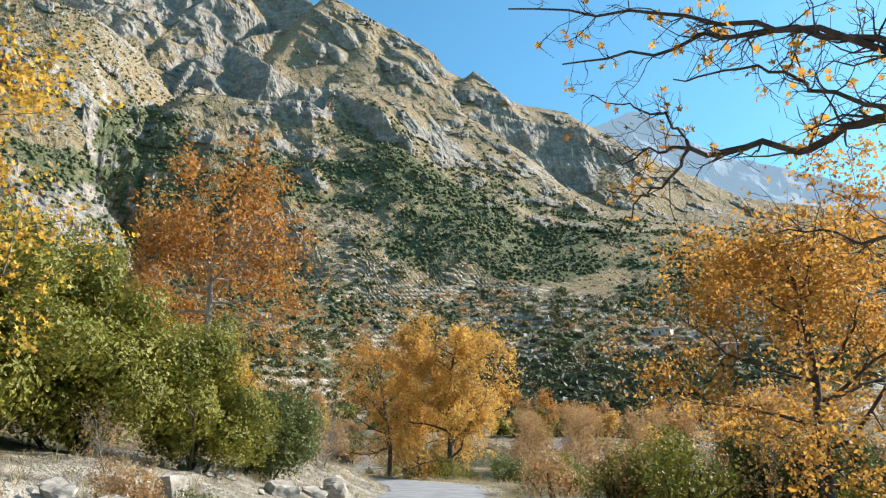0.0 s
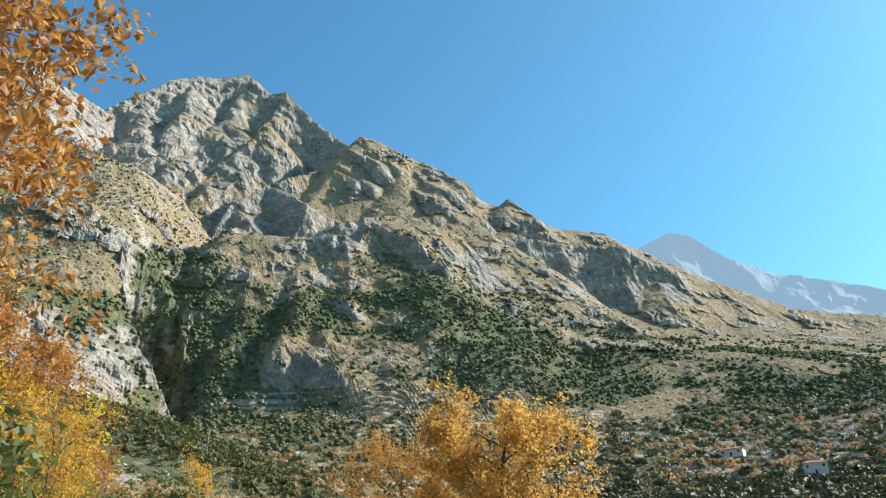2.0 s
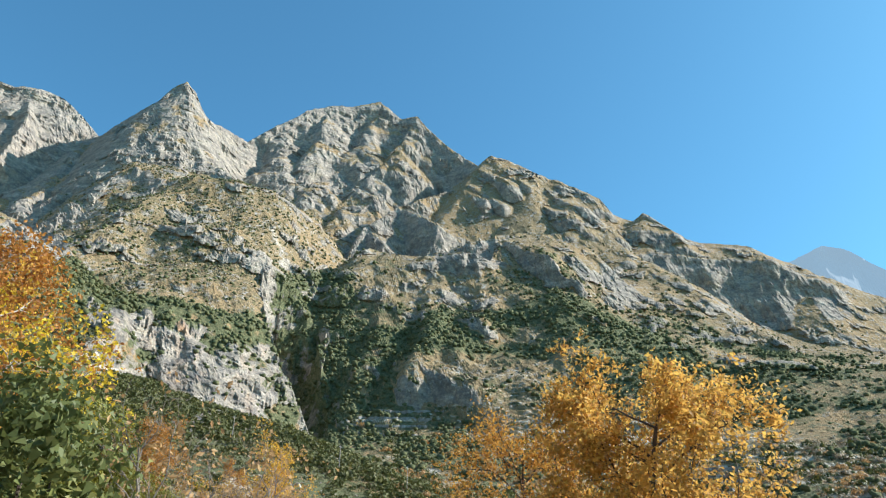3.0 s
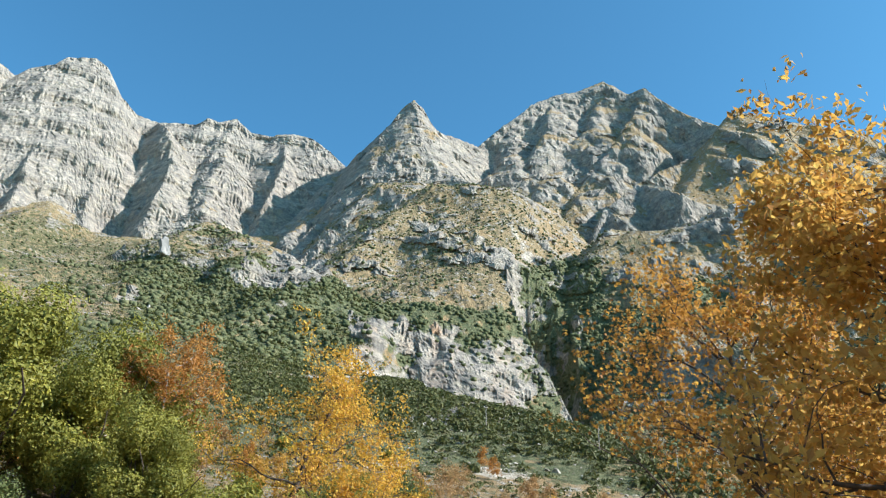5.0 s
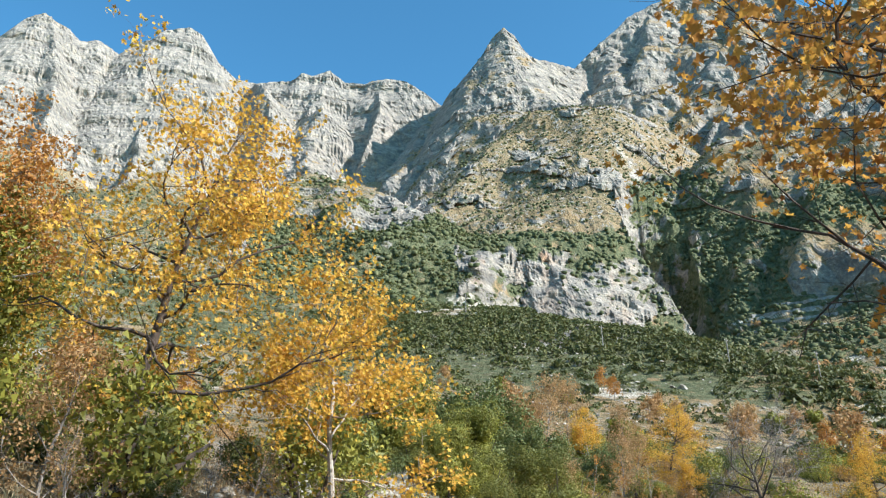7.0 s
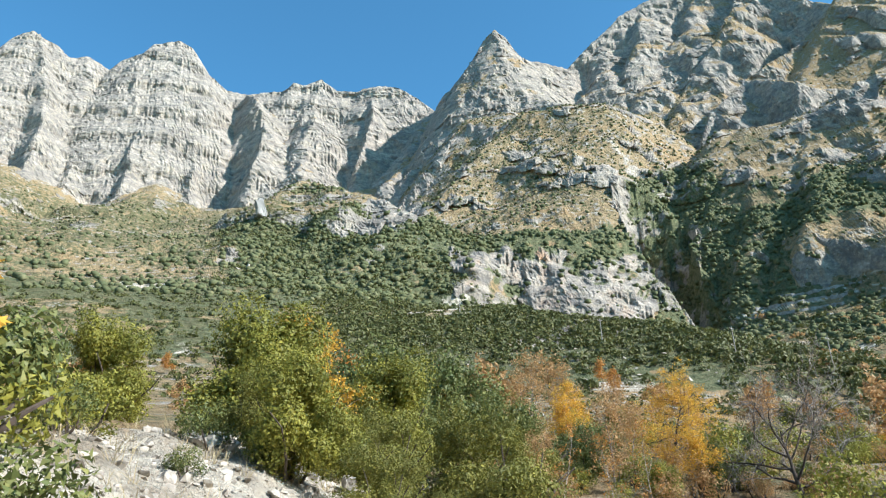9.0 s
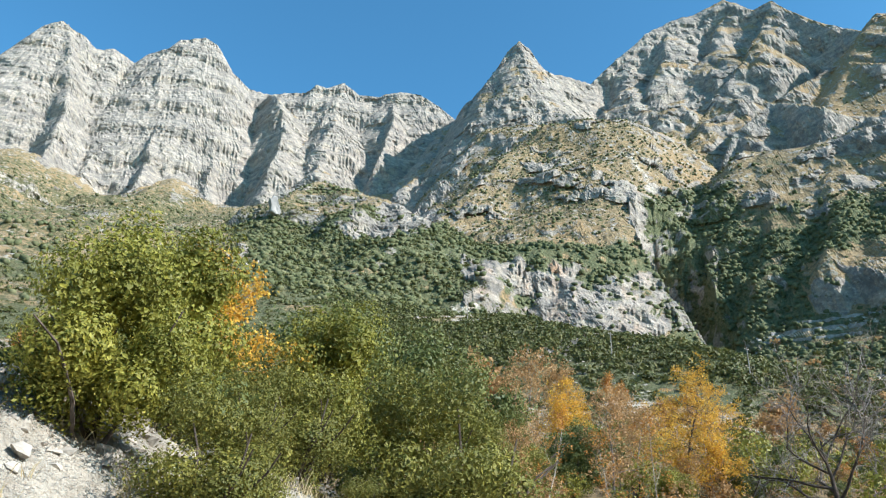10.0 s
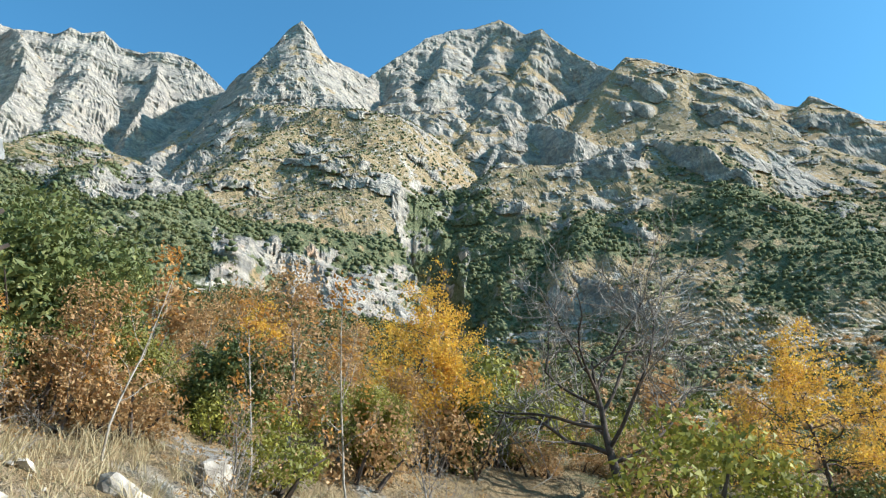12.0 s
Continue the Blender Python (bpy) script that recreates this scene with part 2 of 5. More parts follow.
def near_ground(x, y):
    """Height of the ground round the road: a cut bank on the left, a gentle fall on the right."""
    s = beside_road(x, y)
    left, right = np.maximum(-s - ROAD_HALF - 0.5, 0), np.maximum(s - ROAD_HALF - 0.4, 0)
    cut = smooth(77, 85, y) * smooth(99, 92, y)
    bank = (1.2 + 2.5 * smooth(40, 80, y) + 0.7 * cut) * (1 - np.exp(-np.maximum(left - 0.8 * cut, 0) / (4.5 - 1.8 * cut))) + 0.17 * left
    fall = -0.05 * right - 0.16 * np.maximum(right - 14, 0) * np.exp(-right / 90)
    rough = fbm(x * 0.5, y * 0.5, 0 * x, 4, 5) * 0.5 * smooth(0.0, 3.0, left) + fbm(x * 0.3, y * 0.3, 0 * x, 3, 8) * 0.3 * smooth(0.5, 4, right)
    return ROAD_Z - 0.06 * smooth(ROAD_HALF + 0.3, ROAD_HALF - 0.3, np.abs(s)) + bank + fall + rough, s


# bearings of the columns of the plan, and for each belt of the open slopes its distance and its height as an angle seen from the drive
BEARINGS = (-53, -36.7, -29.5, -21.2, -12.9, -6.6, -1.4, 2.8, 7.0, 12.2, 15.8, 17.9, 20.5, 24.6, 30.8, 36.9, 45.2, 53.5, 61.7, 74.1, 90, 180)
SLOPE_R = (150,) * 22
SLOPE_A = (10, 9.3, 9.3, 9.3, 8.8, 8.3, 7.7, 7.2, 6.7, 6.1, 5.6, 5.1, 4.5, 3.4, 2.2, 1.5, 1.0, 0.7, 0.6, 0.5, 0, 1)
TERRACE_R = (245,) * 22
TERRACE_A = (12, 11.8, 11.3, 11.3, 11.3, 10.8, 10.5, 10.5, 10.2, 9.8, 9.4, 8.9, 8.3, 7.0, 4.9, 4.2, 3.7, 3.7, 3.7, 3.6, 3, 2)
SPUR_R = (336, 355, 370, 390, 410, 410, 405, 395, 380, 350, 335, 320, 305, 285, 275, 275, 275, 275, 275, 275, 275, 315)
SPUR_A = (16, 16.4, 16.4, 16.9, 17.4, 17.4, 16.7, 16.6, 16.4, 15.3, 14.6, 14.1, 13.2, 11.6, 9.1, 6.6, 5.7, 5.3, 5.1, 4.6, 4, 3)
DIP_R = (449, 460, 470, 480, 480, 480, 470, 470, 470, 460, 450, 450, 430, 405, 385, 385, 385, 385, 385, 385, 385, 428)
DIP_A = (17, 17.3, 17.9, 18.2, 18.8, 18.8, 17.4, 15.2, 13.6, 12.4, 11.6, 11.2, 10.9, 10.5, 9.4, 8.7, 7.9, 7.3, 6.7, 6.1, 5, 4)
FOOT_R = (610, 610, 610, 590, 560, 545, 540, 560, 580, 595, 612, 690, 635, 610, 610, 610, 610, 610, 610, 610, 610, 610)
FOOT_A = (19, 19.4, 20.0, 20.8, 20.8, 19.8, 18.8, 16.6, 15.4, 13.9, 13.0, 12.4, 13.0, 14.0, 14.8, 14.8, 14.4, 13.7, 12.3, 11.2, 9, 5)
CLIFF_R = (729, 730, 730, 720, 680, 650, 640, 650, 660, 670, 690, 735, 690, 690, 705, 730, 730, 730, 730, 730, 729, 729)
CLIFF_A = (20.6, 20.9, 21.2, 21.6, 21.6, 21.0, 19.4, 17.0, 15.8, 14.8, 14.2, 14.2, 16.2, 18.5, 18.8, 19.5, 18.5, 17.8, 15.9, 12.8, 10, 6)
CONE_R = (936, 935, 935, 935, 890, 845, 820, 800, 800, 820, 840, 860, 845, 840, 865, 890, 910, 935, 960, 970, 971, 971)
CONE_A = (21.6, 21.8, 22.0, 22.4, 23.0, 23.2, 22.6, 21.8, 20.4, 20.0, 20.4, 21.0, 21.6, 22.6, 24.0, 23.6, 20.6, 19.0, 16.8, 14.0, 11, 7)
WALL_R = (1121, 1120, 1120, 1120, 1100, 1095, 1095, 1065, 1045, 1045, 1080, 1110, 1100, 1060, 1005, 1005, 990, 1025, 1060, 1060, 1062, 1062)
WALL_A = (22.4, 22.8, 23.2, 23.6, 24.2, 25.4, 26.2, 26.0, 25.6, 25.0, 25.0, 25.6, 26.4, 27.2, 27.0, 26.0, 22.6, 20.4, 17.8, 14.9, 12, 8)

DCOL = 0.14
cols = np.concatenate([np.arange(-46, 80, DCOL), np.arange(80, 314, 3.0)])
nc = len(cols)
bear = np.radians(cols)[None, :]


def belt(values):
    v = np.interp(cols, BEARINGS, values, period=360)
    for _ in range(16):
        v = (np.roll(v, 1) + 2 * v + np.roll(v, -1)) / 4
    return v


belts = [(belt(r), belt(r) * np.tan(np.radians(belt(a)))) for r, a in (
    (SLOPE_R, SLOPE_A), (TERRACE_R, TERRACE_A), (SPUR_R, SPUR_A), (DIP_R, DIP_A), (FOOT_R, FOOT_A), (CLIFF_R, CLIFF_A), (CONE_R, CONE_A), (WALL_R, WALL_A))]
belts.append((np.full(nc, 1560.0), belts[-1][1] + 20))

# the open slopes on an even grid of distances
DR = 3.0
grid_r = np.arange(150, 1560, DR)
GZ, GK = np.empty((len(grid_r), nc)), np.empty((len(grid_r), nc))
for c in range(nc):
    br = np.array([b[0][c] for b in belts])
    GZ[:, c] = np.interp(grid_r, br, [b[1][c] for b in belts])
    GK[:, c] = np.interp(grid_r, br, np.arange(len(belts)))
for _ in range(60):
    GZ[1:-1] = (GZ[:-2] + 2 * GZ[1:-1] + GZ[2:]) / 4
GX, GY = CX + grid_r[:, None] * np.sin(bear), CY + grid_r[:, None] * np.cos(bear)
flow = [26 * fbm(GX / 130, GY / 130, 0 * GX, 4, s, 0.55) + 7 * fbm(GX / 34, GY / 34, 0 * GX, 3, s + 50, 0.6) for s in (301, 302)]
FAR = (1e9, 1.0)
GROCK = np.zeros_like(GZ)                  # how rocky the ridge is that stands here


def ridge(points, left, right, rock=0.0, wander=1.0, round_top=6.0, foot=(70, 2.2)):
    """Raises a ridge through points of bearing, distance and height. left, right: how steeply its sides fall, seen along it; past foot[0] metres they fall foot[1] times as fast."""
    p = np.array(points, float)
    px, py = CX + p[:, 1] * np.sin(np.radians(p[:, 0])), CY + p[:, 1] * np.cos(np.radians(p[:, 0]))
    c0, c1 = np.searchsorted(cols, [max(p[:, 0].min() - 24, -46), min(p[:, 0].max() + 24, 79.5)])
    x, y = GX[:, c0:c1] + wander * flow[0][:, c0:c1], GY[:, c0:c1] + wander * flow[1][:, c0:c1]
    best, steepest = np.full(x.shape, -1e9), max(left, right)
    for i in range(len(p) - 1):
        dx, dy = px[i + 1] - px[i], py[i + 1] - py[i]
        ex, ey = x - px[i], y - py[i]
        u = np.clip((ex * dx + ey * dy) / (dx * dx + dy * dy), 0, 1)
        ex, ey = ex - u * dx, ey - u * dy
        d = np.hypot(ex, ey)
        sine = (dx * ey - dy * ex) / (math.hypot(dx, dy) * (d + 1e-6))
        slope = steepest + (np.where(sine > 0, left, right) - steepest) * smooth(0.7, 0.98, np.abs(sine))
        d = np.sqrt(d * d + round_top ** 2) - round_top
        best = np.maximum(best, p[i, 2] + u * (p[i + 1, 2] - p[i, 2]) - slope * (np.minimum(d, foot[0]) + foot[1] * np.maximum(d - foot[0], 0)))
    z, k = GZ[:, c0:c1], GROCK[:, c0:c1]
    k[:] += (rock - k) * smooth(-6, 6, best - z)
    z[:] = np.where(np.abs(best - z) < 8, np.maximum(best, z) + (8 - np.abs(best - z)) ** 2 / 32, np.maximum(best, z))


# the pale left massif and its ribs
ridge(((-53, 1500, 720), (-42, 1500, 735), (-36.6, 1500, 750), (-35, 1495, 786), (-33.9, 1495, 802), (-33.2, 1490, 836), (-32.9, 1490, 861), (-32.2, 1485, 889), (-32.1, 1485, 918), (-31.6, 1485, 950), (-31.2, 1485, 977), (-30.2, 1480, 992), (-29.4, 1480, 978), (-28.4, 1475, 967), (-27.5, 1470, 944), (-26.2, 1465, 954), (-25.3, 1465, 942), (-24.5, 1460, 926), (-24.2, 1460, 947), (-23.8, 1460, 962), (-22.3, 1450, 979), (-21.7, 1445, 1001), (-19.7, 1435, 1011), (-18.7, 1430, 997), (-17.9, 1425, 952), (-16.8, 1425, 927)), 1.2, 1.75, 1.0, 0.1, 2.0, foot=FAR)
ridge(((-16.8, 1425, 927), (-15.6, 1420, 898), (-14.1, 1410, 888), (-11.3, 1395, 893), (-10.4, 1390, 912), (-9.5, 1385, 906), (-8.1, 1380, 917), (-6.8, 1370, 886), (-5.2, 1360, 876), (-4.3, 1350, 879), (-3.3, 1340, 878), (-1.6, 1330, 868), (-0.1, 1320, 838), (1.5, 1300, 792)), 1.2, 1.65, 1.0, 0.1, 2.0, foot=FAR)
ridge(((-29.8, 1470, 982), (-28.9, 1380, 850), (-28.5, 1270, 690), (-28.9, 1120, 500)), 1.3, 2.8, 1.0, 0.4, 3.0)
ridge(((-26.1, 1478, 950), (-25.6, 1390, 800), (-25.8, 1290, 670), (-26.2, 1140, 506)), 1.4, 1.8, 1.0)
ridge(((-22.9, 1435, 950), (-22.6, 1350, 850), (-22.3, 1260, 690), (-22.9, 1110, 492)), 1.2, 3.2, 1.0, 0.4, 3.0)
ridge(((-19.2, 1440, 990), (-18.0, 1345, 820), (-18.2, 1260, 676), (-17.6, 1120, 512)), 1.3, 1.6, 1.0)
ridge(((-14.2, 1392, 876), (-13.4, 1300, 806), (-12.4, 1210, 700), (-13.2, 1110, 560)), 1.0, 2.8, 1.0, 0.5, 3.0)
ridge(((-8.7, 1370, 903), (-8.5, 1270, 755), (-9.1, 1130, 588)), 1.1, 1.3, 1.0)
ridge(((-4.2, 1345, 872), (-3.6, 1260, 775), (-4.7, 1140, 606)), 1.1, 3.0, 1.0, 0.5, 3.0)
# the pinnacle, its slab to the left and its spines
ridge(((1.5, 1290, 786), (4.3, 1190, 806), (5.8, 1108, 780), (6.25, 1090, 795), (7.0, 1085, 803)), 1.5, 1.8, 0.5, 0.08, 1.0, foot=(160, 1.6))
ridge(((7.0, 1085, 803), (7.7, 1090, 797), (8.2, 1100, 783), (9.0, 1118, 768), (9.8, 1130, 767), (12.6, 1180, 778)), 1.5, 2.2, 1.0, 0.1, 1.0, foot=FAR)
ridge(((7.0, 1082, 798), (7.9, 1010, 672), (9.4, 965, 592)), 1.5, 2.1, 0.95, 0.3, 2.0)
ridge(((9.4, 965, 592), (6.4, 920, 506), (5.1, 885, 456)), 0.8, 2.1, 0.95, 0.4, 3.0)
ridge(((2.8, 1150, 738), (1.6, 1060, 614), (-0.2, 955, 490)), 0.95, 1.6, 0.95, 0.6)
ridge(((1.3, 1290, 785), (-0.6, 1120, 624), (-2.2, 960, 471)), 1.0, 1.5, 0.9)
# the summit to the right of it and its ribs
ridge(((12.7, 1190, 781), (15.0, 1230, 854), (17.4, 1262, 920), (19.3, 1290, 960), (21.6, 1305, 978), (23.9, 1320, 1008), (26.1, 1290, 945), (27.5, 1270, 940), (28.6, 1250, 895), (30.2, 1220, 838), (32.1, 1180, 777)), 1.2, 2.6, 0.8, 0.2, foot=FAR)
ridge(((15.2, 1232, 852), (15.0, 1150, 742), (13.6, 1060, 610)), 1.0, 1.3, 0.9)
ridge(((19.3, 1282, 950), (18.3, 1180, 796), (16.7, 1090, 660), (15.2, 1010, 562)), 0.9, 1.45, 0.6)
ridge(((23.9, 1312, 996), (21.6, 1190, 802), (18.9, 1090, 662), (17.4, 990, 540)), 0.9, 1.5, 0.55)
ridge(((27.5, 1265, 930), (26.1, 1190, 812), (22.9, 1080, 655), (19.9, 985, 538)), 1.6, 1.6, 0.5)
# the long dark diagonal spine and the long ridge that falls to the right
ridge(((32.1, 1180, 777), (33.4, 1140, 735), (30.4, 1080, 654), (25.9, 1000, 573), (22.9, 930, 502), (21.6, 880, 422)), 1.7, 2.6, 0.6, 0.35, 3.0, (60, 1.6))
ridge(((34.4, 1130, 726), (37.4, 1050, 640)), 0.5, 2.6, 0.7, 0.6, 3.0, (40, 2.0))
ridge(((30.4, 1080, 654), (33.6, 1012, 600)), 0.45, 2.8, 0.8, 0.6, 3.0, (40, 2.0))
ridge(((25.9, 1000, 573), (29.4, 920, 504)), 0.45, 2.8, 0.8, 0.6, 3.0, (40, 2.0))
ridge(((22.9, 930, 502), (26.0, 862, 424)), 0.5, 2.8, 0.8, 0.6, 3.0, (50, 2.0))
ridge(((34.2, 1140, 758), (37.9, 1110, 703), (41.1, 1100, 657)), 1.8, 1.25, 0.15, 0.3, foot=(185, 2.2))
ridge(((41.1, 1100, 657), (42.8, 1100, 622), (45.3, 1100, 592)), 1.8, 1.05, 0.15, 0.15, foot=(105, 3.0))
ridge(((45.3, 1100, 590), (46.2, 1092, 582), (46.5, 1090, 590), (46.9, 1090, 576), (48.1, 1090, 558), (50.8, 1100, 536), (54.0, 1110, 525), (56.7, 1130, 495)), 1.0, 0.9, 0.2, 0.15, foot=(60, 3.5))
ridge(((34.2, 1140, 757), (33.0, 1100, 705), (32.0, 1060, 648)), 0.8, 2.2, 0.8, 0.5)
ridge(((39.4, 1105, 684), (38.7, 1070, 640), (37.9, 1040, 600)), 0.8, 2.0, 0.9, 0.5)
ridge(((46.5, 1090, 599), (45.6, 1072, 572), (45.0, 1045, 540)), 1.2, 2.2, 1.0, 0.3)
ridge(((56.7, 1130, 495), (61.7, 1160, 438), (66.9, 1200, 386), (74.4, 1290, 359), (79, 1290, 320)), 2.0, 1.1, 0.1, 0.2, foot=FAR)
ridge(((29.6, 850, 428), (32.5, 860, 443), (34.8, 870, 462), (36.4, 885, 472)), 0.15, 2.8, 1.0, 0.9, 2.0)
ridge(((36.4, 885, 470), (39.5, 960, 506), (43.0, 1010, 541)), 0.2, 1.5, 0.25, 1.0, 3.0, (22, 0.62))
ridge(((34.6, 870, 460), (35.9, 815, 400)), 0.7, 2.8, 0.9, 0.5, 3.0)
ridge(((43.2, 950, 455), (46.6, 985, 480), (49.6, 1010, 482), (53.4, 1050, 474), (56.6, 1090, 462), (59.6, 1130, 426)), 0.12, 3.2, 1.0, 0.4, 2.0)
ridge(((44.4, 960, 464), (44.9, 900, 402), (45.5, 865, 368)), 0.9, 1.6, 0.2)
# the tan cone and the cliff at its foot
ridge(((8.9, 1000, 590), (12.5, 940, 540), (11.6, 840, 424), (10.0, 740, 324), (8.6, 680, 274)), 0.62, 0.72, 0.12, 0.6, 45, (75, 2.2))
ridge(((12.5, 940, 540), (16.2, 910, 485), (19.2, 875, 416), (18.2, 790, 330), (16.4, 705, 256)), 0.95, 0.6, 0.15, 0.5, 22, (90, 1.6))
ridge(((7.3, 850, 430), (5.6, 735, 318), (4.4, 672, 268)), 0.6, 0.8, 0.2, 0.7, 25)
ridge(((3.2, 680, 253), (4.4, 664, 260), (6.8, 646, 247), (9.6, 644, 248), (11.8, 634, 232), (14.6, 632, 242), (16.2, 624, 228), (16.9, 632, 201)), 0.22, 2.7, 1.0, 0.45, 5.0)
# the green hill to the right of the gorge
ridge(((21.5, 800, 366), (24.1, 790, 397), (27.0, 782, 388), (30.1, 780, 388), (33.1, 790, 397), (35.1, 800, 384), (38.5, 840, 372), (43.7, 930, 390)), 0.3, 1.3, 0.35, 0.6, 8.0, (170, 2.0))
ridge(((20.8, 850, 398), (20.4, 790, 356), (21.2, 720, 296), (22.2, 650, 220), (22.6, 600, 165)), 0.5, 1.9, 0.4, 0.7, 3.0, (110, 1.5))
ridge(((25.6, 784, 385), (25.4, 700, 300), (24.6, 620, 212)), 0.55, 1.6, 0.4)
ridge(((30.1, 780, 387), (29.6, 690, 296), (28.3, 600, 208)), 0.55, 1.6, 0.35)
ridge(((37.6, 900, 478), (35.4, 840, 437), (34.4, 760, 350), (34.2, 700, 287)), 0.6, 2.2, 0.2, 0.8)
# the spur of outcrops to the left of the gorge
ridge(((-8.4, 900, 436), (-8.7, 790, 390), (-5.9, 690, 326), (-3.2, 650, 302), (0.2, 600, 256), (4.2, 585, 228), (6.3, 560, 184)), 1.1, 0.72, 0.45, 0.7, 8.0)
ridge(((-8.7, 780, 385), (-11.4, 680, 308), (-12.3, 600, 243), (-13.5, 540, 196)), 0.55, 0.9, 0.4, 0.8, 10.0)
ridge(((-5.2, 680, 318), (-4.8, 610, 256), (-4.0, 540, 204)), 0.8, 1.0, 0.35)
ridge(((-20.5, 1160, 545), (-21.5, 930, 404), (-23.0, 760, 306), (-24, 640, 244)), 0.5, 0.62, 0.25, 1.0, 20.0)
ridge(((-30, 1160, 545), (-31, 930, 402), (-31.5, 760, 304)), 0.5, 0.62, 0.25, 1.0, 20.0)


def ravine(points, side, wide, wander=0.6):
    """Cuts a ravine through points of bearing, distance and height of its bed, with sides that rise so steeply and end past that width."""
    p = np.array(points, float)
    px, py = CX + p[:, 1] * np.sin(np.radians(p[:, 0])), CY + p[:, 1] * np.cos(np.radians(p[:, 0]))
    c0, c1 = np.searchsorted(cols, [p[:, 0].min() - 12, p[:, 0].max() + 12])
    x, y = GX[:, c0:c1] + wander * flow[0][:, c0:c1], GY[:, c0:c1] + wander * flow[1][:, c0:c1]
    bed = np.full(x.shape, 1e9)
    for i in range(len(p) - 1):
        dx, dy = px[i + 1] - px[i], py[i + 1] - py[i]
        u = np.clip(((x - px[i]) * dx + (y - py[i]) * dy) / (dx * dx + dy * dy), 0, 1)
        d = np.hypot(x - px[i] - u * dx, y - py[i] - u * dy)
        bed = np.minimum(bed, p[i, 2] + u * (p[i + 1, 2] - p[i, 2]) + side * d + 0.14 * np.maximum(d - wide, 0) ** 2)
    z, k = GZ[:, c0:c1], GROCK[:, c0:c1]
    k[:] = np.maximum(k, smooth(-2, 12, z - bed))
    z[:] = np.minimum(z, bed)


ravine(((21.2, 520, 104), (20.0, 590, 122), (18.7, 640, 136), (18.4, 672, 160)), 1.9, 10, 0.8)

# rows set closer where the slope turns towards the road, wider where it is hidden
ROWS = 445
EG = np.degrees(np.arctan2(GZ, grid_r[:, None]))
seen = EG >= np.maximum.accumulate(EG, axis=0) - 0.25
seen[:-3] |= seen[3:]
pace = np.hypot(np.diff(GZ, axis=0) * 1.6, DR) / grid_r[1:, None] * np.where(seen[1:], 1.0, 0.3)
for _ in range(6):
    pace = (pace + np.roll(pace, 1, 1) + np.roll(pace, -1, 1)) / 3
pace = np.vstack([np.zeros((1, nc)), np.cumsum(pace, axis=0)])
R, Z, K, ROCK = (np.empty((ROWS, nc)) for _ in range(4))
for c in range(nc):
    R[:, c] = np.interp(np.linspace(0, pace[-1, c], ROWS), pace[:, c], grid_r)
    for A, G in ((Z, GZ), (K, GK), (ROCK, GROCK)):
        A[:, c] = np.interp(R[:, c], grid_r, G[:, c])
tail = [(R[-1] + 160, Z[-1] - 120), (R[-1] + 800, Z[-1] * 0.35), (np.full(nc, 4600.0), np.zeros(nc))]

# the ground near the road, out to the first belt
near_r = np.concatenate([np.linspace(0.4, 60, 76), np.linspace(60, 150, 24)[1:-1]])
nx, ny = CX + near_r[:, None] * np.sin(bear), CY + near_r[:, None] * np.cos(bear)
nz, nside = near_ground(nx, ny)
w = smooth(55, 150, near_r)[:, None] * smooth(4, 14, np.abs(nside))
nz = nz * (1 - w) + w * belts[0][1][None, :] * (near_r[:, None] / 150)

EL = np.degrees(np.arctan2(Z, R))
COL = np.broadcast_to(cols[None, :], R.shape)
warp = 1.0 * fbm(COL * 0.8, EL * 0.9, 0 * EL, 6, 13, 0.66)
warp_up = 0.7 * fbm(COL * 0.9 + 40, EL * 0.9, 0 * EL, 4, 14, 0.6)
X0, Y0 = CX + R * np.sin(bear), CY + R * np.cos(bear)
along = np.radians(COL) * 1150 + 26 * warp
P0 = np.stack([X0, Y0, Z], -1)
lie = np.cross(np.gradient(P0, axis=1), np.gradient(P0, axis=0))
lie = np.degrees(np.arccos(np.clip(np.abs(lie[..., 2]) / (np.linalg.norm(lie, axis=-1) + 1e-9), 0, 1)))      # how steep the land is, in degrees
rocky = np.clip(np.maximum(ROCK * (0.55 + 0.45 * smooth(38, 52, lie)), smooth(55, 67, lie)) * smooth(3.2, 4.2, K), 0, 1)
cliffs = np.zeros_like(R)
# crags: from bearing, to bearing, from angle, to angle
for b0, b1, e0, e1 in ((-6.6, 0.4, 22.2, 24.4), (2.8, 7.6, 17.4, 20.4), (7.9, 17.3, 13.4, 19.4), (17.6, 21.0, 15.0, 21.0), (-14.5, -12.0, 19.5, 20.6), (29.8, 35.0, 25.2, 27.2)):
    cb, ce = COL + 2.4 * warp, EL + 1.7 * warp_up
    cliffs = np.maximum(cliffs, smooth(b0 - 0.3, b0 + 0.3, cb) * smooth(b1 + 0.3, b1 - 0.3, cb) * smooth(e0 - 0.3, e0 + 0.3, ce) * smooth(e1 + 0.3, e1 - 0.3, ce))
cliffs = cliffs * (R < 1000) * smooth(-0.55, 0.0, fbm(X0 / 40, Y0 / 40, Z / 40, 4, 23) + 0.1)
brow = np.interp(cols, (42, 44, 50, 53.5, 56.6, 60), (25.8, 25.7, 25.4, 24.3, 23.0, 20.7))[None, :]
dark_band = smooth(46, 54, lie) * smooth(42, 44, COL) * smooth(62, 59, COL) * smooth(brow + 0.6, brow, EL + 0.5 * warp_up) * smooth(brow - 5.0, brow - 4.0, EL)
rocky = np.maximum(rocky, np.maximum(cliffs, dark_band))
big = fbm(X0 / 150, Y0 / 150, Z / 150, 7, 31, 0.56, True)
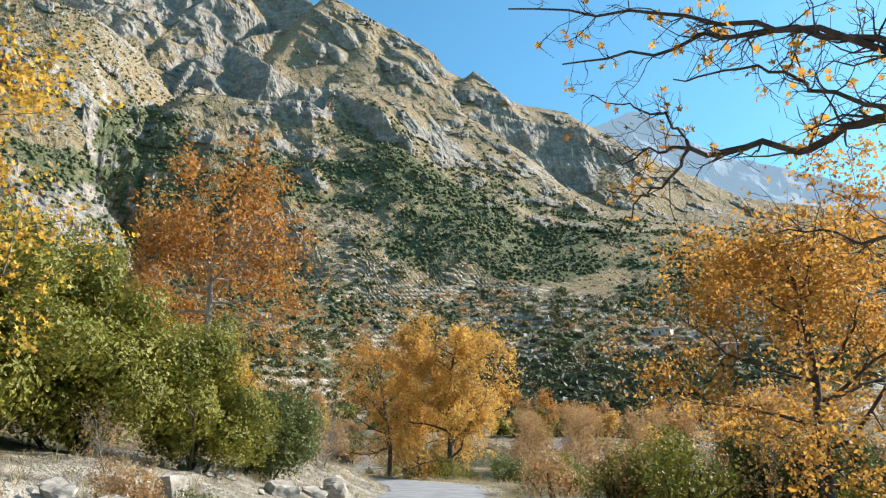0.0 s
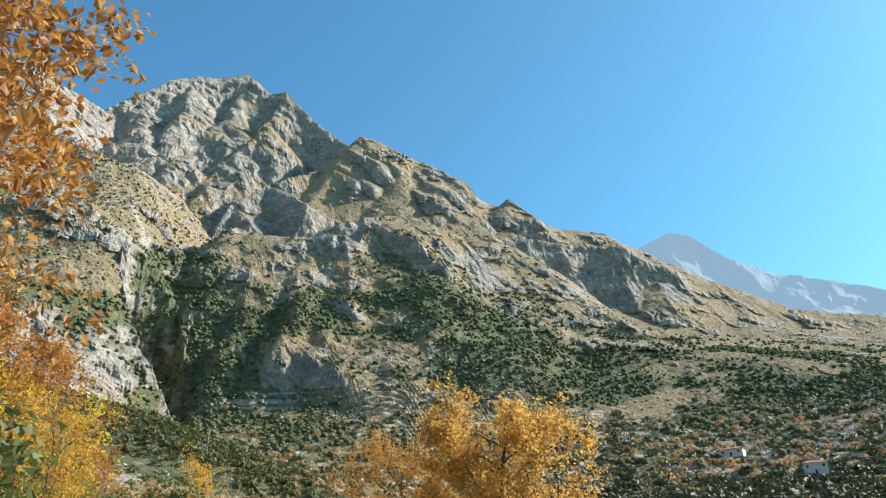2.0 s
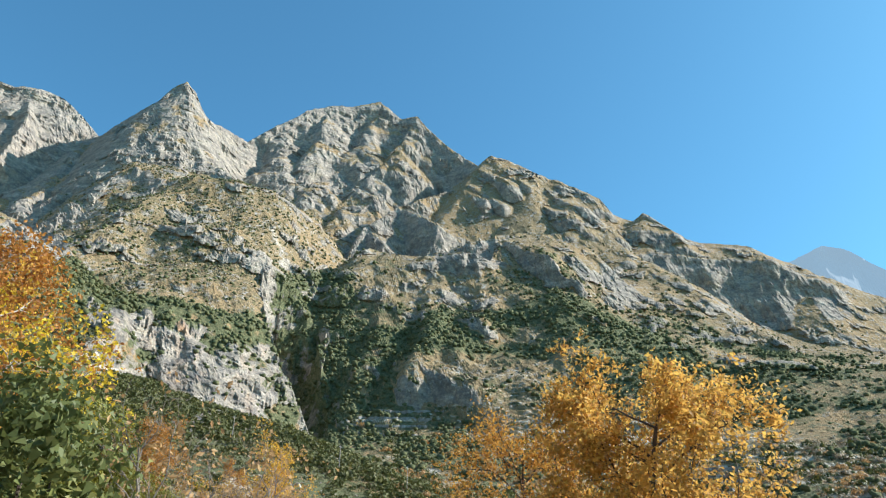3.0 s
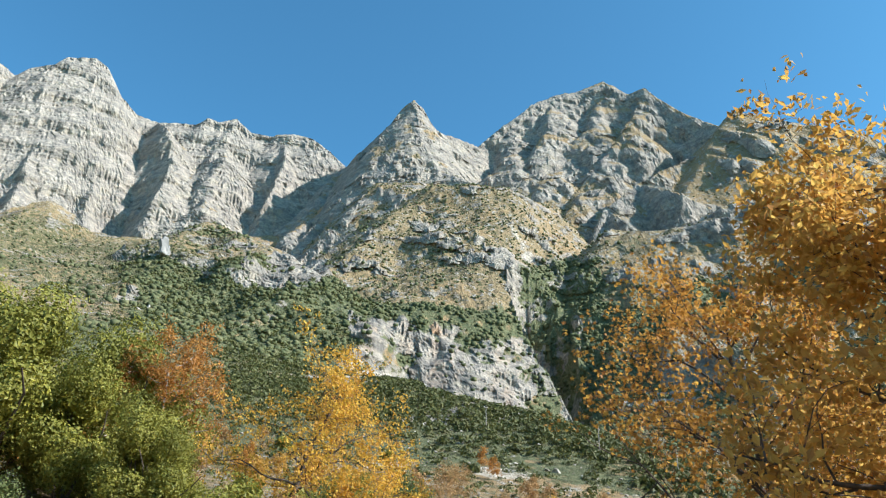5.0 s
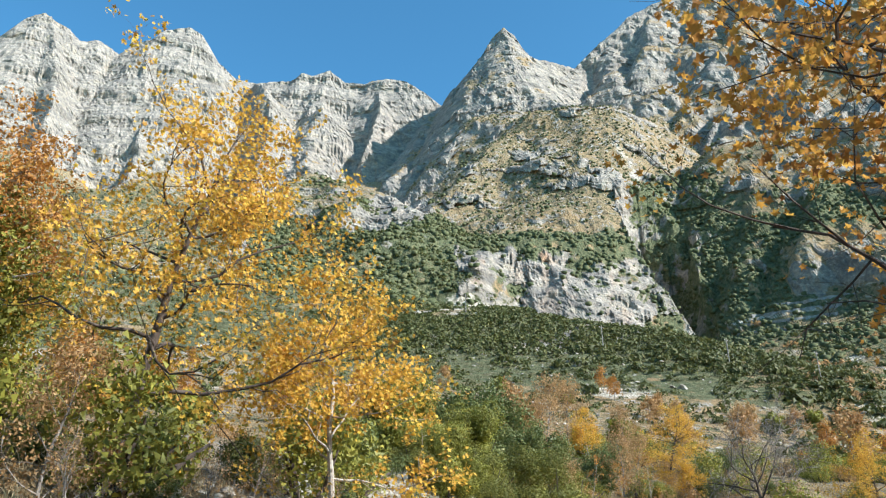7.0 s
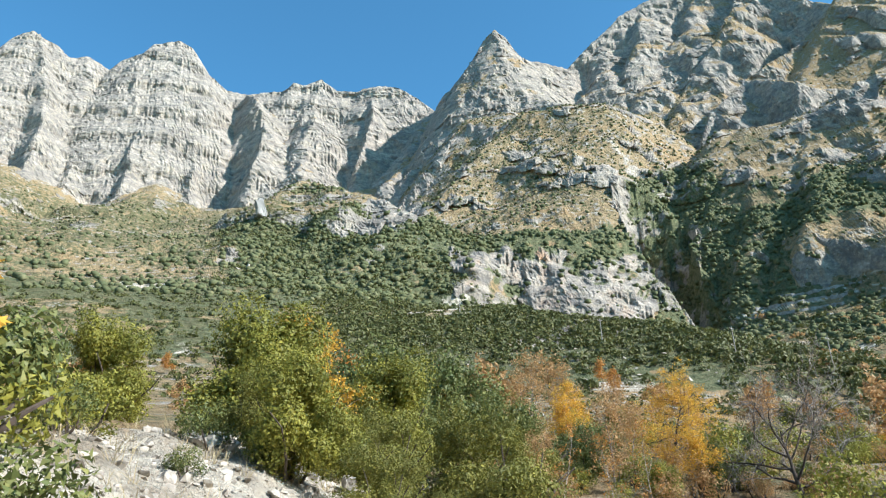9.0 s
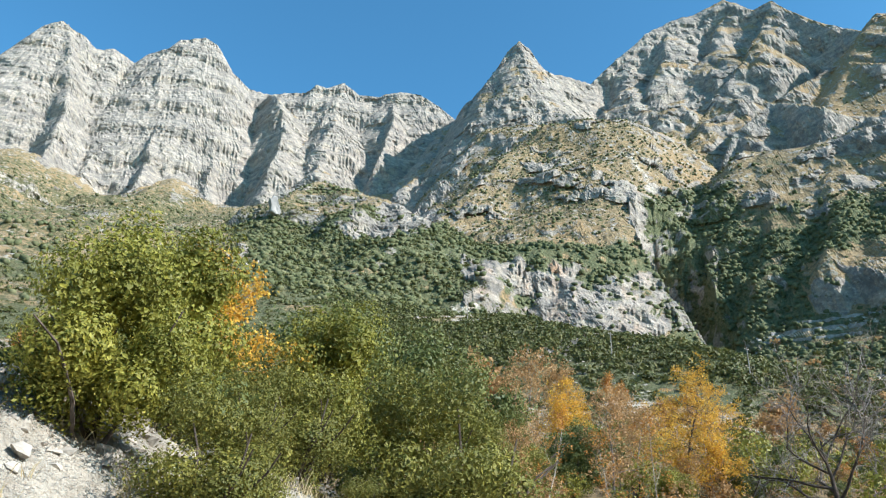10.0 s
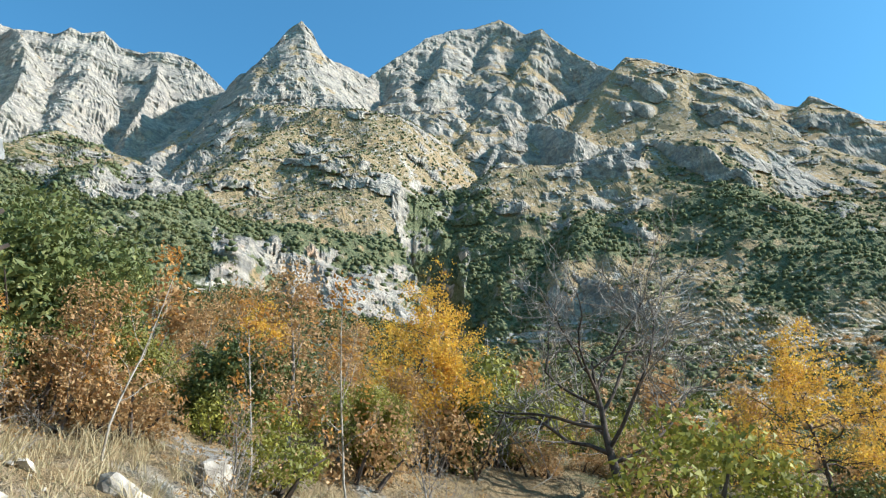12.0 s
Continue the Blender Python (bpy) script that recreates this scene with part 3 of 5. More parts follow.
facet = fbm(X0 / 62, Y0 / 62, Z / 75, 5, 37, 0.58, True)
crack = fbm(along / 34, Z / 95 + 0 * along, 0 * Z, 5, 41, 0.6, True)
knob = fbm(X0 / 30, Y0 / 30, Z / 26, 5, 43, 0.62, True)
massif_side = smooth(4, -8, COL)
bed = Z / 5.5 + 0.012 * along + 2.2 * fbm(X0 / 120, Y0 / 120, Z / 50, 3, 61)
ledge = (smooth(0.55, 0.95, bed % 1) - bed % 1) * (0.4 + 0.6 * smooth(-0.3, 0.3, fbm(X0 / 60, Y0 / 60, Z / 14, 3, 63)))
tor = smooth(0.14, 0.34, fbm(X0 / 36, Y0 / 36, Z / 28, 5, 45, 0.6)) * smooth(4.3, 4.9, K) * smooth(1540, 1400, R) * (1 - 0.5 * massif_side * rocky)
rocky = np.maximum(rocky, 0.8 * tor)
bench = Z / 26 + 0.004 * along + 0.9 * fbm(X0 / 200, Y0 / 200, Z / 120, 3, 67)
shelf = (smooth(0.6, 0.95, bench % 1) - bench % 1) * smooth(-0.35, 0.3, fbm(X0 / 150, Y0 / 150, Z / 30, 3, 68))
step_up = Z / 88 + 0.0022 * along + 0.5 * fbm(X0 / 260, Y0 / 260, Z / 200, 3, 69)
tier = smooth(0.45, 0.92, step_up % 1) - step_up % 1
size = smooth(150, 700, R)
far_out = smooth(1545, 1480, R)
push = size * (5 * big + rocky * ((12 - 5 * massif_side) * big + 11 * facet + (6 + 3 * massif_side) * knob + (7 - 6 * massif_side) * crack + (2 + 6 * massif_side) * ledge + 5 * massif_side * shelf + 26 * massif_side * tier) + 8 * tor) + cliffs * size * (2 * crack + 5 * knob)
fade = smooth(0.0, 1.2, K)
lift = fade * (1 - rocky) * (1 - 0.4 * smooth(22, 24, COL)) * (2.2 * fbm(X0 / 25, Y0 / 25, Z / 25, 4, 71) + 5 * facet + 4 * knob) * size
# narrow fields in steps on the lower slopes
terr = smooth(0.3, 0.8, K) * smooth(4.3, 3.7, K) * smooth(-0.1, 0.25, fbm(X0 / 90, Y0 / 90, 0 * Z, 3, 91) + 0.1) * smooth(22, 30, COL)
step = Z / 5.0 + 0.6 * fbm(X0 / 50, Y0 / 50, 0 * Z, 3, 95)
lift += terr * 5.0 * 0.8 * (smooth(0.25, 0.75, step % 1) - step % 1)
R2 = R - push * fade * far_out
climb = 0.1 * np.arange(ROWS)[:, None]
R2 = 0.35 * R2 + 0.65 * (np.maximum.accumulate(R2 - climb, axis=0) + climb)
Z2 = Z * R2 / R + lift
P2 = np.stack([CX + R2 * np.sin(bear), CY + R2 * np.cos(bear), Z2], -1)
flat = np.cross(np.gradient(P2, axis=1), np.gradient(P2, axis=0))
flat = np.abs(flat[..., 2]) / (np.linalg.norm(flat, axis=-1) + 1e-9)      # 1 on level ground, 0 on a wall
for _ in range(2):
    flat = (flat + np.roll(flat, 1, 0) + np.roll(flat, -1, 0) + np.roll(flat, 1, 1) + np.roll(flat, -1, 1)) / 5
Rall = np.vstack([np.broadcast_to(near_r[:, None], nx.shape), R2] + [t[0][None] for t in tail])
Zall = np.vstack([nz, Z2] + [t[1][None] for t in tail])
VX, VY = CX + Rall * np.sin(bear), CY + Rall * np.cos(bear)
nr = len(Rall)

# what grows where
patch = fbm(X0 / 60, Y0 / 60, Z / 60, 5, 101)
spots = fbm(X0 / 14, Y0 / 14, Z / 14, 4, 111)
steep = np.degrees(np.arccos(np.clip(flat, 0, 1)))
green_zone = smooth(0.5, 1.35, K) * smooth(5.3, 4.6, K)
hanging = smooth(16, 22, COL) * smooth(25.4 - 0.22 * np.abs(COL - 28), 23.4 - 0.22 * np.abs(COL - 28), EL) * smooth(2.0, 2.8, K)
green_zone = np.maximum(green_zone, hanging)
green_zone = np.maximum(green_zone, 0.5 * smooth(4.5, 5, K) * smooth(6.6, 5.6, K))
green_zone = green_zone * (1 - 0.8 * smooth(3, 5, COL) * smooth(20, 18, COL) * smooth(3.9, 4.3, K)) * (1 - 0.45 * smooth(-12, -15, COL) * smooth(2.2, 2.8, K))
green = np.clip(smooth(-0.35, 0.25, patch + 0.9 * green_zone - 0.5 + 0.12 * hanging - 0.18 * smooth(22, 24, COL) * hanging - 0.25 * smooth(-6, -12, COL)) * green_zone, 0, 1) * (1 - 0.8 * cliffs) * (1 - dark_band)
green = np.maximum(green, 0.85 * smooth(34, 40, COL) * smooth(5.4, 4.8, K) * smooth(0.8, 1.4, K) * (1 - dark_band))
green *= smooth(-0.6, 0.1, spots + 0.3)
# the scrub stands in thickets with clearings between
clump = smooth(-0.22, 0.16, fbm(X0 / 62, Y0 / 62, Z / 40, 5, 141, 0.6) + 0.04)
thin = smooth(21, 25, COL) * smooth(0.6, 1.2, K)
green *= 1 - 0.62 * thin * (1 - clump)
# how readily grass takes hold: little on the rock walls, most on the cone and the long ridge
grassy = smooth(0.30, 0.72, flat - 0.36 * rocky - 0.5 * tor + (0.2 * smooth(8, 24, COL) + 0.2 * smooth(22, 30, COL)) * (1 - 0.5 * rocky) + 0.12 * (1 - rocky) + 0.40 * patch + 0.14 * spots) * (1 - 0.7 * cliffs) * (1 - 0.8 * dark_band)
grassy = np.maximum(grassy, 1.15 * smooth(30, 36, COL) * smooth(5.6, 4.6, K) * (1 - rocky))
soil = smooth(0.25, 0.5, fbm(X0 / 35, Y0 / 35, Z / 20, 4, 121)) * smooth(4.0, 3.0, K) * 0.6
# scree lines and tracks on the far side
def trace(middle, width, level):
    return level * np.exp(-((middle) / width) ** 2)


track = trace(EL - 14.15 - 0.05 * (COL - 23) - 0.25 * warp_up, 0.11, 1.0) * smooth(20.5, 21.5, COL) * smooth(31, 29, COL)
track = np.maximum(track, trace(EL - 17.7 + 0.05 * (COL - 34) - 0.3 * warp_up, 0.10, 0.55) * smooth(27, 29, COL) * smooth(52, 48, COL))
track = np.maximum(track, trace(EL - 16.1 - 0.02 * COL - 0.2 * warp_up, 0.10, 0.9) * smooth(-2, -1, COL) * smooth(8, 6, COL))
scree = trace(COL - 39.6 - 1.2 * warp, 0.42, 0.5) * smooth(11.5, 12.5, EL) * smooth(18.8, 18.0, EL)
scree = np.maximum(scree, trace(COL - 16.6 + 0.55 * (EL - 25.5) - 0.9 * warp, 0.3, 0.6) * smooth(24.0, 24.6, EL) * smooth(29, 28, EL))
rust = trace(np.hypot(COL - 9.5 - 0.4 * warp, 1.2 * (EL - 19.8) - 0.4 * warp_up), 0.55, 0.9)
rust = np.maximum(rust, trace(np.hypot(0.5 * (COL - 4.3), EL - 18.2), 0.5, 0.45))
rust = np.maximum(rust, 0.36 * cliffs * smooth(2, 4, COL) * smooth(18, 17, COL) * smooth(-0.2, 0.25, fbm(along / 16, Z / 55, 0 * Z, 4, 151)))
risers = terr * np.exp(-((step % 1 - 0.5) / 0.16) ** 2) * smooth(-0.5, 0.1, spots + 0.2)
soil = np.maximum(np.maximum(soil, 0.75 * risers), np.maximum(track, scree))
gorge = smooth(16.6, 17.4, COL + 0.5 * warp + 0.8 * smooth(18.0, 19.5, EL)) * smooth(23.4, 22.4, COL) * smooth(26.0, 24.0, EL + warp_up) * smooth(12.5, 13.5, EL) * smooth(3.2, 3.8, K)
green = green * (1 - 0.55 * terr)
green = green * (1 - np.maximum(track, scree)) * (1 - rust) * smooth(72, 58, steep)
green = np.maximum(green, 0.8 * gorge * smooth(-0.5, 0.1, spots + 0.3 * patch))
near_soil = smooth(1.0, -4.0, nside) * smooth(-16, -6, nside)
near_soil = near_soil * (1 - 0.5 * smooth(97, 102, ny)) * (1 - 0.65 * smooth(50, 58, ny) * smooth(79, 74, ny))
near_soil = np.maximum(near_soil, smooth(5.5, 3.5, np.abs(nside)) * 0.8) * smooth(80, 62, near_r)[:, None]
NEAR = np.zeros_like(nx)
near_grass = 0.62 + 0.3 * smooth(97, 101, ny) + 0.4 * fbm(nx / 12, ny / 12, NEAR, 4, 133)
near_green = np.clip(smooth(-0.2, 0.3, fbm(nx / 9, ny / 9, NEAR, 4, 131)) * (0.5 + 0.7 * smooth(5, 12, nside)) * (1 - 0.5 * smooth(97, 101, ny)) + 0.25 * smooth(58, 80, near_r)[:, None], 0, 1)
right = np.roll(np.arange(nc), -1)
quads = np.stack([np.arange(nr - 1)[:, None] * nc + np.arange(nc)[None, :], np.arange(nr - 1)[:, None] * nc + right[None, :],
                  np.arange(1, nr)[:, None] * nc + right[None, :], np.arange(1, nr)[:, None] * nc + np.arange(nc)[None, :]], -1).reshape(-1, 4)
ground = mesh_object("ground", np.stack([VX, VY, Zall], -1).reshape(-1, 3), quads[:, ::-1], M_LAND, smooth_shade=False)
scrub = 0.33 * smooth(8.0, 6.2, K) + 0.05 + 0.16 * patch - 0.3 * cliffs - 0.2 * rocky + 0.12 * smooth(3.2, 2.6, K) * smooth(1.0, 1.5, K)
scrub = scrub + 0.2 * smooth(-6, -11, COL) * smooth(3.0, 4.0, K) * smooth(7.4, 6.8, K)
scrub = scrub * (1 - np.maximum(np.maximum(track, scree), rust))
for key, near_part, far_part in (("scrub", near_green, scrub), ("green", near_green, green), ("grass", near_grass, grassy * (1 - rust)), ("soil", near_soil, soil), ("rust", NEAR, rust)):
    a = ground.data.attributes.new(key, "FLOAT", "POINT")
    a.data.foreach_set("value", np.vstack([near_part, far_part, np.zeros((len(tail), nc))]).astype(np.float32).ravel())
tagged(ground, "dry mountain valley with grey limestone walls, tan grass and green scrub", "mountain", kind="structure")


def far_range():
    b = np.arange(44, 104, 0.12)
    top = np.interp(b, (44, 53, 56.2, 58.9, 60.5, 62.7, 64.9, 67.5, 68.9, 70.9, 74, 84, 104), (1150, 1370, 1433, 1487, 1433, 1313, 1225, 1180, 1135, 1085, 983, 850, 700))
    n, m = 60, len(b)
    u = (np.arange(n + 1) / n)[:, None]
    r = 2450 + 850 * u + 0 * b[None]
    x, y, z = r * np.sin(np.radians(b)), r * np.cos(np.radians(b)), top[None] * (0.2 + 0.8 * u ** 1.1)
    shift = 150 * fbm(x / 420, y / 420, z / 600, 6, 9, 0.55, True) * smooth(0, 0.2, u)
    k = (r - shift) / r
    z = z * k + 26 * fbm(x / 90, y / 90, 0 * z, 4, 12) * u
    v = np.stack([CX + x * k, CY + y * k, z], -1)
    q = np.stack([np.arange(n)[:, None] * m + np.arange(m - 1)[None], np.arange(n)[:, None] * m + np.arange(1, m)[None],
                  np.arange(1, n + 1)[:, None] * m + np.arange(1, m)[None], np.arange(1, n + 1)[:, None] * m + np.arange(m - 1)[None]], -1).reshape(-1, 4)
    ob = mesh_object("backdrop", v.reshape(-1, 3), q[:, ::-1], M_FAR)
    tagged(ob, "far mountain range under the sky, blue-grey haze put into its glow", "mountain range", kind="structure")


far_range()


def ground_z(x, y):
    """Height of the ground at a place near the road (within 150 m of the middle of the drive)."""
    xa, ya = np.array([float(x)]), np.array([float(y)])
    z, s = near_ground(xa, ya)
    r = math.hypot(x - CX, y - CY)
    b = math.degrees(math.atan2(x - CX, y - CY))
    w_ = float(smooth(55, 150, np.array([r]))[0] * smooth(4, 14, np.abs(s))[0])
    za = np.interp(b, cols, belts[0][1], period=360)
    return float(z[0]) * (1 - w_) + w_ * za * r / 150


# ---- road ----
def road():
    line = densify(ROAD[1:-2], 12)
    d = np.gradient(line, axis=0)
    d /= np.linalg.norm(d, axis=1)[:, None]
    n = np.stack([d[:, 1], -d[:, 0]], 1)
    across = np.linspace(-ROAD_HALF, ROAD_HALF, 9)
    jag = 0.18 * vnoise(np.arange(len(line)) * 0.35, np.zeros(len(line)), np.zeros(len(line)), 4)
    verts = []
    for j, c in enumerate(across):
        c2 = c + (jag if abs(c) == ROAD_HALF else 0)
        p = line + n * (c2[:, None] if np.ndim(c2) else c2)
        verts.append(np.column_stack([p, np.full(len(p), ROAD_Z + 0.03 + 0.05 * (1 - (c / ROAD_HALF) ** 2))]))
    v = np.array(verts)
    m = len(line)
    q = np.stack([np.arange(8)[:, None] * m + np.arange(m - 1)[None], np.arange(1, 9)[:, None] * m + np.arange(m - 1)[None],
                  np.arange(1, 9)[:, None] * m + np.arange(1, m)[None], np.arange(8)[:, None] * m + np.arange(1, m)[None]], -1).reshape(-1, 4)
    tagged(mesh_object("road", v.reshape(-1, 3), q, M_ROAD), "narrow worn grey asphalt mountain road without markings", "road", kind="structure")


road()


# ---- trees and bushes ----
def tube(points, radii, sides):
    p, r = np.asarray(points, float), np.asarray(radii, float)
    d = np.gradient(p, axis=0)
    d /= np.linalg.norm(d, axis=1)[:, None] + 1e-9
    ref = np.where(np.abs(d[:, 2:3]) > 0.9, np.array([[1.0, 0, 0]]), np.array([[0, 0, 1.0]]))
    a = np.cross(d, ref)
    a /= np.linalg.norm(a, axis=1)[:, None] + 1e-9
    b = np.cross(d, a)
    t = np.arange(sides) * 2 * math.pi / sides
    v = p[:, None] + r[:, None, None] * (np.cos(t)[None, :, None] * a[:, None] + np.sin(t)[None, :, None] * b[:, None])
    n = len(p)
    j = np.arange(sides)
    q = np.stack([np.arange(n - 1)[:, None] * sides + j, np.arange(n - 1)[:, None] * sides + (j + 1) % sides,
                  np.arange(1, n)[:, None] * sides + (j + 1) % sides, np.arange(1, n)[:, None] * sides + j], -1).reshape(-1, 4)
    return v.reshape(-1, 3), q


def joined(pieces):
    vs, fs, base = [], [], 0
    for v, q in pieces:
        vs.append(v), fs.append(q + base)
        base += len(v)
    return np.vstack(vs), np.vstack(fs)


def unit(v):
    return v / (np.linalg.norm(v, axis=-1, keepdims=True) + 1e-9)


def shoot(rng, start, way, length, n, bend, rise):
    """A bending line of n points."""
    out, d = [np.array(start, float)], unit(np.array(way, float))
    for _ in range(n - 1):
        d = unit(d + rng.normal(0, bend, 3) + np.array([0, 0, rise]))
        out.append(out[-1] + d * length / (n - 1))
    return np.array(out)


def skeleton(rng, height, spread, trunk, limbs=13, start=0.3, lean=0.1, subs=6, twigs=4, rise=0.08, pitch=0.35, thick=0.42, crook=0.2, stout=1.0):
    """Trunk, boughs and twigs of a broadleaf tree, and the points where leaves sit."""
    t = shoot(rng, (0, 0, -0.3), (rng.normal(0, lean), rng.normal(0, lean), 1), height * 0.92, 10, 0.09, 0.12)
    tr = np.linspace(trunk, trunk * 0.18, 10)
    tr[0] *= 1.5
    wood, fine, seats = [tube(t, tr, 8)], [], []
    for i in range(limbs):
        u = start + (1 - start) * (i + rng.random()) / limbs
        k = min(int(u * 9), 8)
        base = t[k] + (t[k + 1] - t[k]) * (u * 9 - k)
        az = i * 2.4 + rng.normal(0, 0.4)
        e = pitch + 0.55 * (u - start) + rng.normal(0, 0.15)
        length = spread * (1.08 - 0.5 * (u - start) / (1 - start)) * rng.uniform(0.75, 1.15)
        lim = shoot(rng, base, (math.cos(az) * math.cos(e), math.sin(az) * math.cos(e), math.sin(e)), length, 8, crook, rise)
        r0 = trunk * thick * (1 - 0.6 * u)
        wood.append(tube(lim, np.linspace(r0, r0 * 0.22, 8), 5))
        for s in range(subs):
            v = 0.25 + 0.75 * (s + rng.random()) / subs
            k2 = min(int(v * 7), 6)
            b2 = lim[k2] + (lim[k2 + 1] - lim[k2]) * (v * 7 - k2)
            d2 = unit(lim[k2 + 1] - lim[k2]) + rng.normal(0, 0.75, 3)
            sub = shoot(rng, b2, d2, length * rng.uniform(0.28, 0.5), 5, 0.25, rise)
            fine.append(tube(sub, np.linspace(r0 * 0.3, r0 * 0.1 * stout, 5), 4))
            for w_ in range(twigs):
                k3 = rng.integers(1, 5)
                tw = shoot(rng, sub[k3], unit(sub[k3] - sub[k3 - 1]) + rng.normal(0, 0.7, 3), length * rng.uniform(0.12, 0.26), 4, 0.3, rise)
                fine.append(tube(tw, np.linspace(r0 * 0.1 * stout, r0 * 0.04 * stout, 4), 3))
                seats.append(tw[1:])
            seats.append(sub[2:])
    return joined(wood), joined(fine), np.vstack(seats)


def leaf_cards(rng, centres, facing, size, jitter=0.4):
    """One kite-shaped leaf at each centre."""
    n = len(centres)
    nrm = unit(facing + rng.normal(0, jitter, (n, 3)))
    a = unit(np.cross(nrm, rng.normal(0, 1, (n, 3))))
    b = np.cross(nrm, a)
    s = size * rng.uniform(0.6, 1.25, (n, 1))
    v = np.stack([centres - a * s, centres + b * s * 0.55 + a * s * 0.1 + nrm * s * 0.15, centres + a * s, centres - b * s * 0.55 + a * s * 0.1 + nrm * s * 0.15], 1).reshape(-1, 3)
    return v, np.arange(4 * n).reshape(n, 4)


def lobed_leaves(rng, centres, facing, size, jitter=0.7):
    """One five-lobed plane leaf at each centre, slightly cupped."""
    n = len(centres)
    nrm = unit(facing + rng.normal(0, jitter, (n, 3)))
    a = unit(np.cross(nrm, rng.normal(0, 1, (n, 3))))
    b = np.cross(nrm, a)
    s = size * rng.uniform(0.65, 1.25, (n, 1))
    turn = np.radians([-180, -128, -92, -58, -28, 0, 28, 58, 92, 128])
    reach = np.array([0.45, 0.75, 0.42, 1.0, 0.5, 1.15, 0.5, 1.0, 0.42, 0.75])
    cup = np.array([0.1, 0.35, 0.1, 0.35, 0.1, 0.3, 0.1, 0.35, 0.1, 0.35]) * 0.6
    ring = [centres + s * (math.cos(t) * r * a + math.sin(t) * r * b + c * nrm) for t, r, c in zip(turn, reach, cup)]
    v = np.stack([centres] + ring, 1).reshape(-1, 3)
    k = np.arange(10)
    fan = np.stack([np.zeros(10, int), 1 + k, 1 + (k + 1) % 10], 1)
    return v, (np.arange(n)[:, None, None] * 11 + fan[None]).reshape(-1, 3)


def leaf_tris(rng, centres, facing, size):
    """One small pointed leaf at each centre."""
    n = len(centres)
    nrm = unit(facing + rng.normal(0, 0.55, (n, 3)))
    a = unit(np.cross(nrm, rng.normal(0, 1, (n, 3))))
    b = np.cross(nrm, a)
    s = size * rng.uniform(0.6, 1.3, (n, 1))
    v = np.stack([centres - a * s * 0.9 + b * s * 0.6, centres - a * s * 0.7 - b * s * 0.65, centres + a * s * 1.0], 1).reshape(-1, 3)
    return v, np.arange(3 * n).reshape(n, 3)


def thing(name, x, y, z, turn, label, category, group=""):
    ob = new(name)
    ob.empty_display_size = 0.3
    ob.matrix_world = pose(x, y, z, 0, 0, turn)
    return tagged(ob, label, category, group)


def broadleaf(name, seed, height, spread, trunk, leaves, size, bark, leaf, label, group, spray=0.3, tuft_of=9, twig=None, fused=False, lobed=False, **shape):
    rng = np.random.default_rng(seed)
    ob = thing(name, 0, 0, 0, 0, label, "tree", group)
    wood, fine, seats = skeleton(rng, height, spread, trunk, **shape)
    ob["tall"] = float(np.percentile(seats[:, 2], 99))
    if fused:
        mesh_object("trunk", *joined([wood, fine]), bark, ob)
    else:
        mesh_object("trunk", *wood, bark, ob, True)
        mesh_object("bough", *fine, twig or bark, ob)
    if leaves:
        tuft = seats[rng.integers(0, len(seats), leaves // tuft_of + 1)] + rng.normal(0, spray, (leaves // tuft_of + 1, 3))
        c = np.repeat(tuft, tuft_of, 0)[:leaves] + rng.normal(0, 0.2 * spray + 1.1 * size, (leaves, 3))
        mesh_object("crown", *(lobed_leaves if lobed else leaf_cards)(rng, c, np.array([[0.25, -0.1, 0.6]]), size, 0.8), leaf, ob)
        ob["corners"] = 11 if lobed else 4
    return ob


def bush(name, seed, width, height, leaves, size, leaf, label, group, lobes=95, fine=False):
    """A dense evergreen, green to the ground: many leaves on overlapping lobes round a few stems."""
    rng = np.random.default_rng(seed)
    ob = thing(name, 0, 0, 0, 0, label, "bush", group)
    ob["tall"] = height
    stems = [tube(shoot(rng, (rng.normal(0, 0.2), rng.normal(0, 0.2), -0.3), (rng.normal(0, 0.4), rng.normal(0, 0.4), 1), height * 0.7, 6, 0.15, 0.05),
                  np.linspace(0.08, 0.02, 6), 5) for _ in range(5)]
    mesh_object("stem", *joined(stems), M_BARK_DARK, ob)
    d = unit(rng.normal(0, 1, (lobes, 3)))
    rad = rng.uniform(0.25, 1.0, (lobes, 1)) ** 0.5
    lr = width * rng.uniform(0.8, 1.7, lobes) * (0.078 if lobes > 70 else 0.105 if lobes > 30 else 0.155)
    centre = d * rad * np.array([width * 0.42, width * 0.42, height * 0.42]) + np.array([0, 0, height * 0.44])
    centre[:, 2] = np.maximum(centre[:, 2], lr * 0.6)
    share = rng.choice(lobes, leaves, p=lr ** 2 / (lr ** 2).sum())
    out = unit(rng.normal(0, 1, (leaves, 3)))
    depth = 1 - (0.4 if lobes > 70 else 0.22) * rng.random((leaves, 1)) ** 2 + rng.normal(0, 0.07, (leaves, 1))
    bump = 1 + 0.45 * vnoise(out[:, 0] * 2.5 + share, out[:, 1] * 2.5, out[:, 2] * 2.5, seed)[:, None]
    c = centre[share] + out * lr[share][:, None] * depth * bump
    c[:, 2] = np.maximum(c[:, 2], 0.02 + 0.3 * rng.random(leaves))
    inner = rng.random((leaves, 1)) < (0.3 if lobes > 30 else 0.0)
    c = np.where(inner, (c - [0, 0, height * 0.4]) * 0.8 + [0, 0, height * 0.4], c)
    mesh_object("crown", *(leaf_cards if fine else leaf_tris)(rng, c, out, np.where(inner, 1.6 * size, size)), leaf, ob)
    return ob


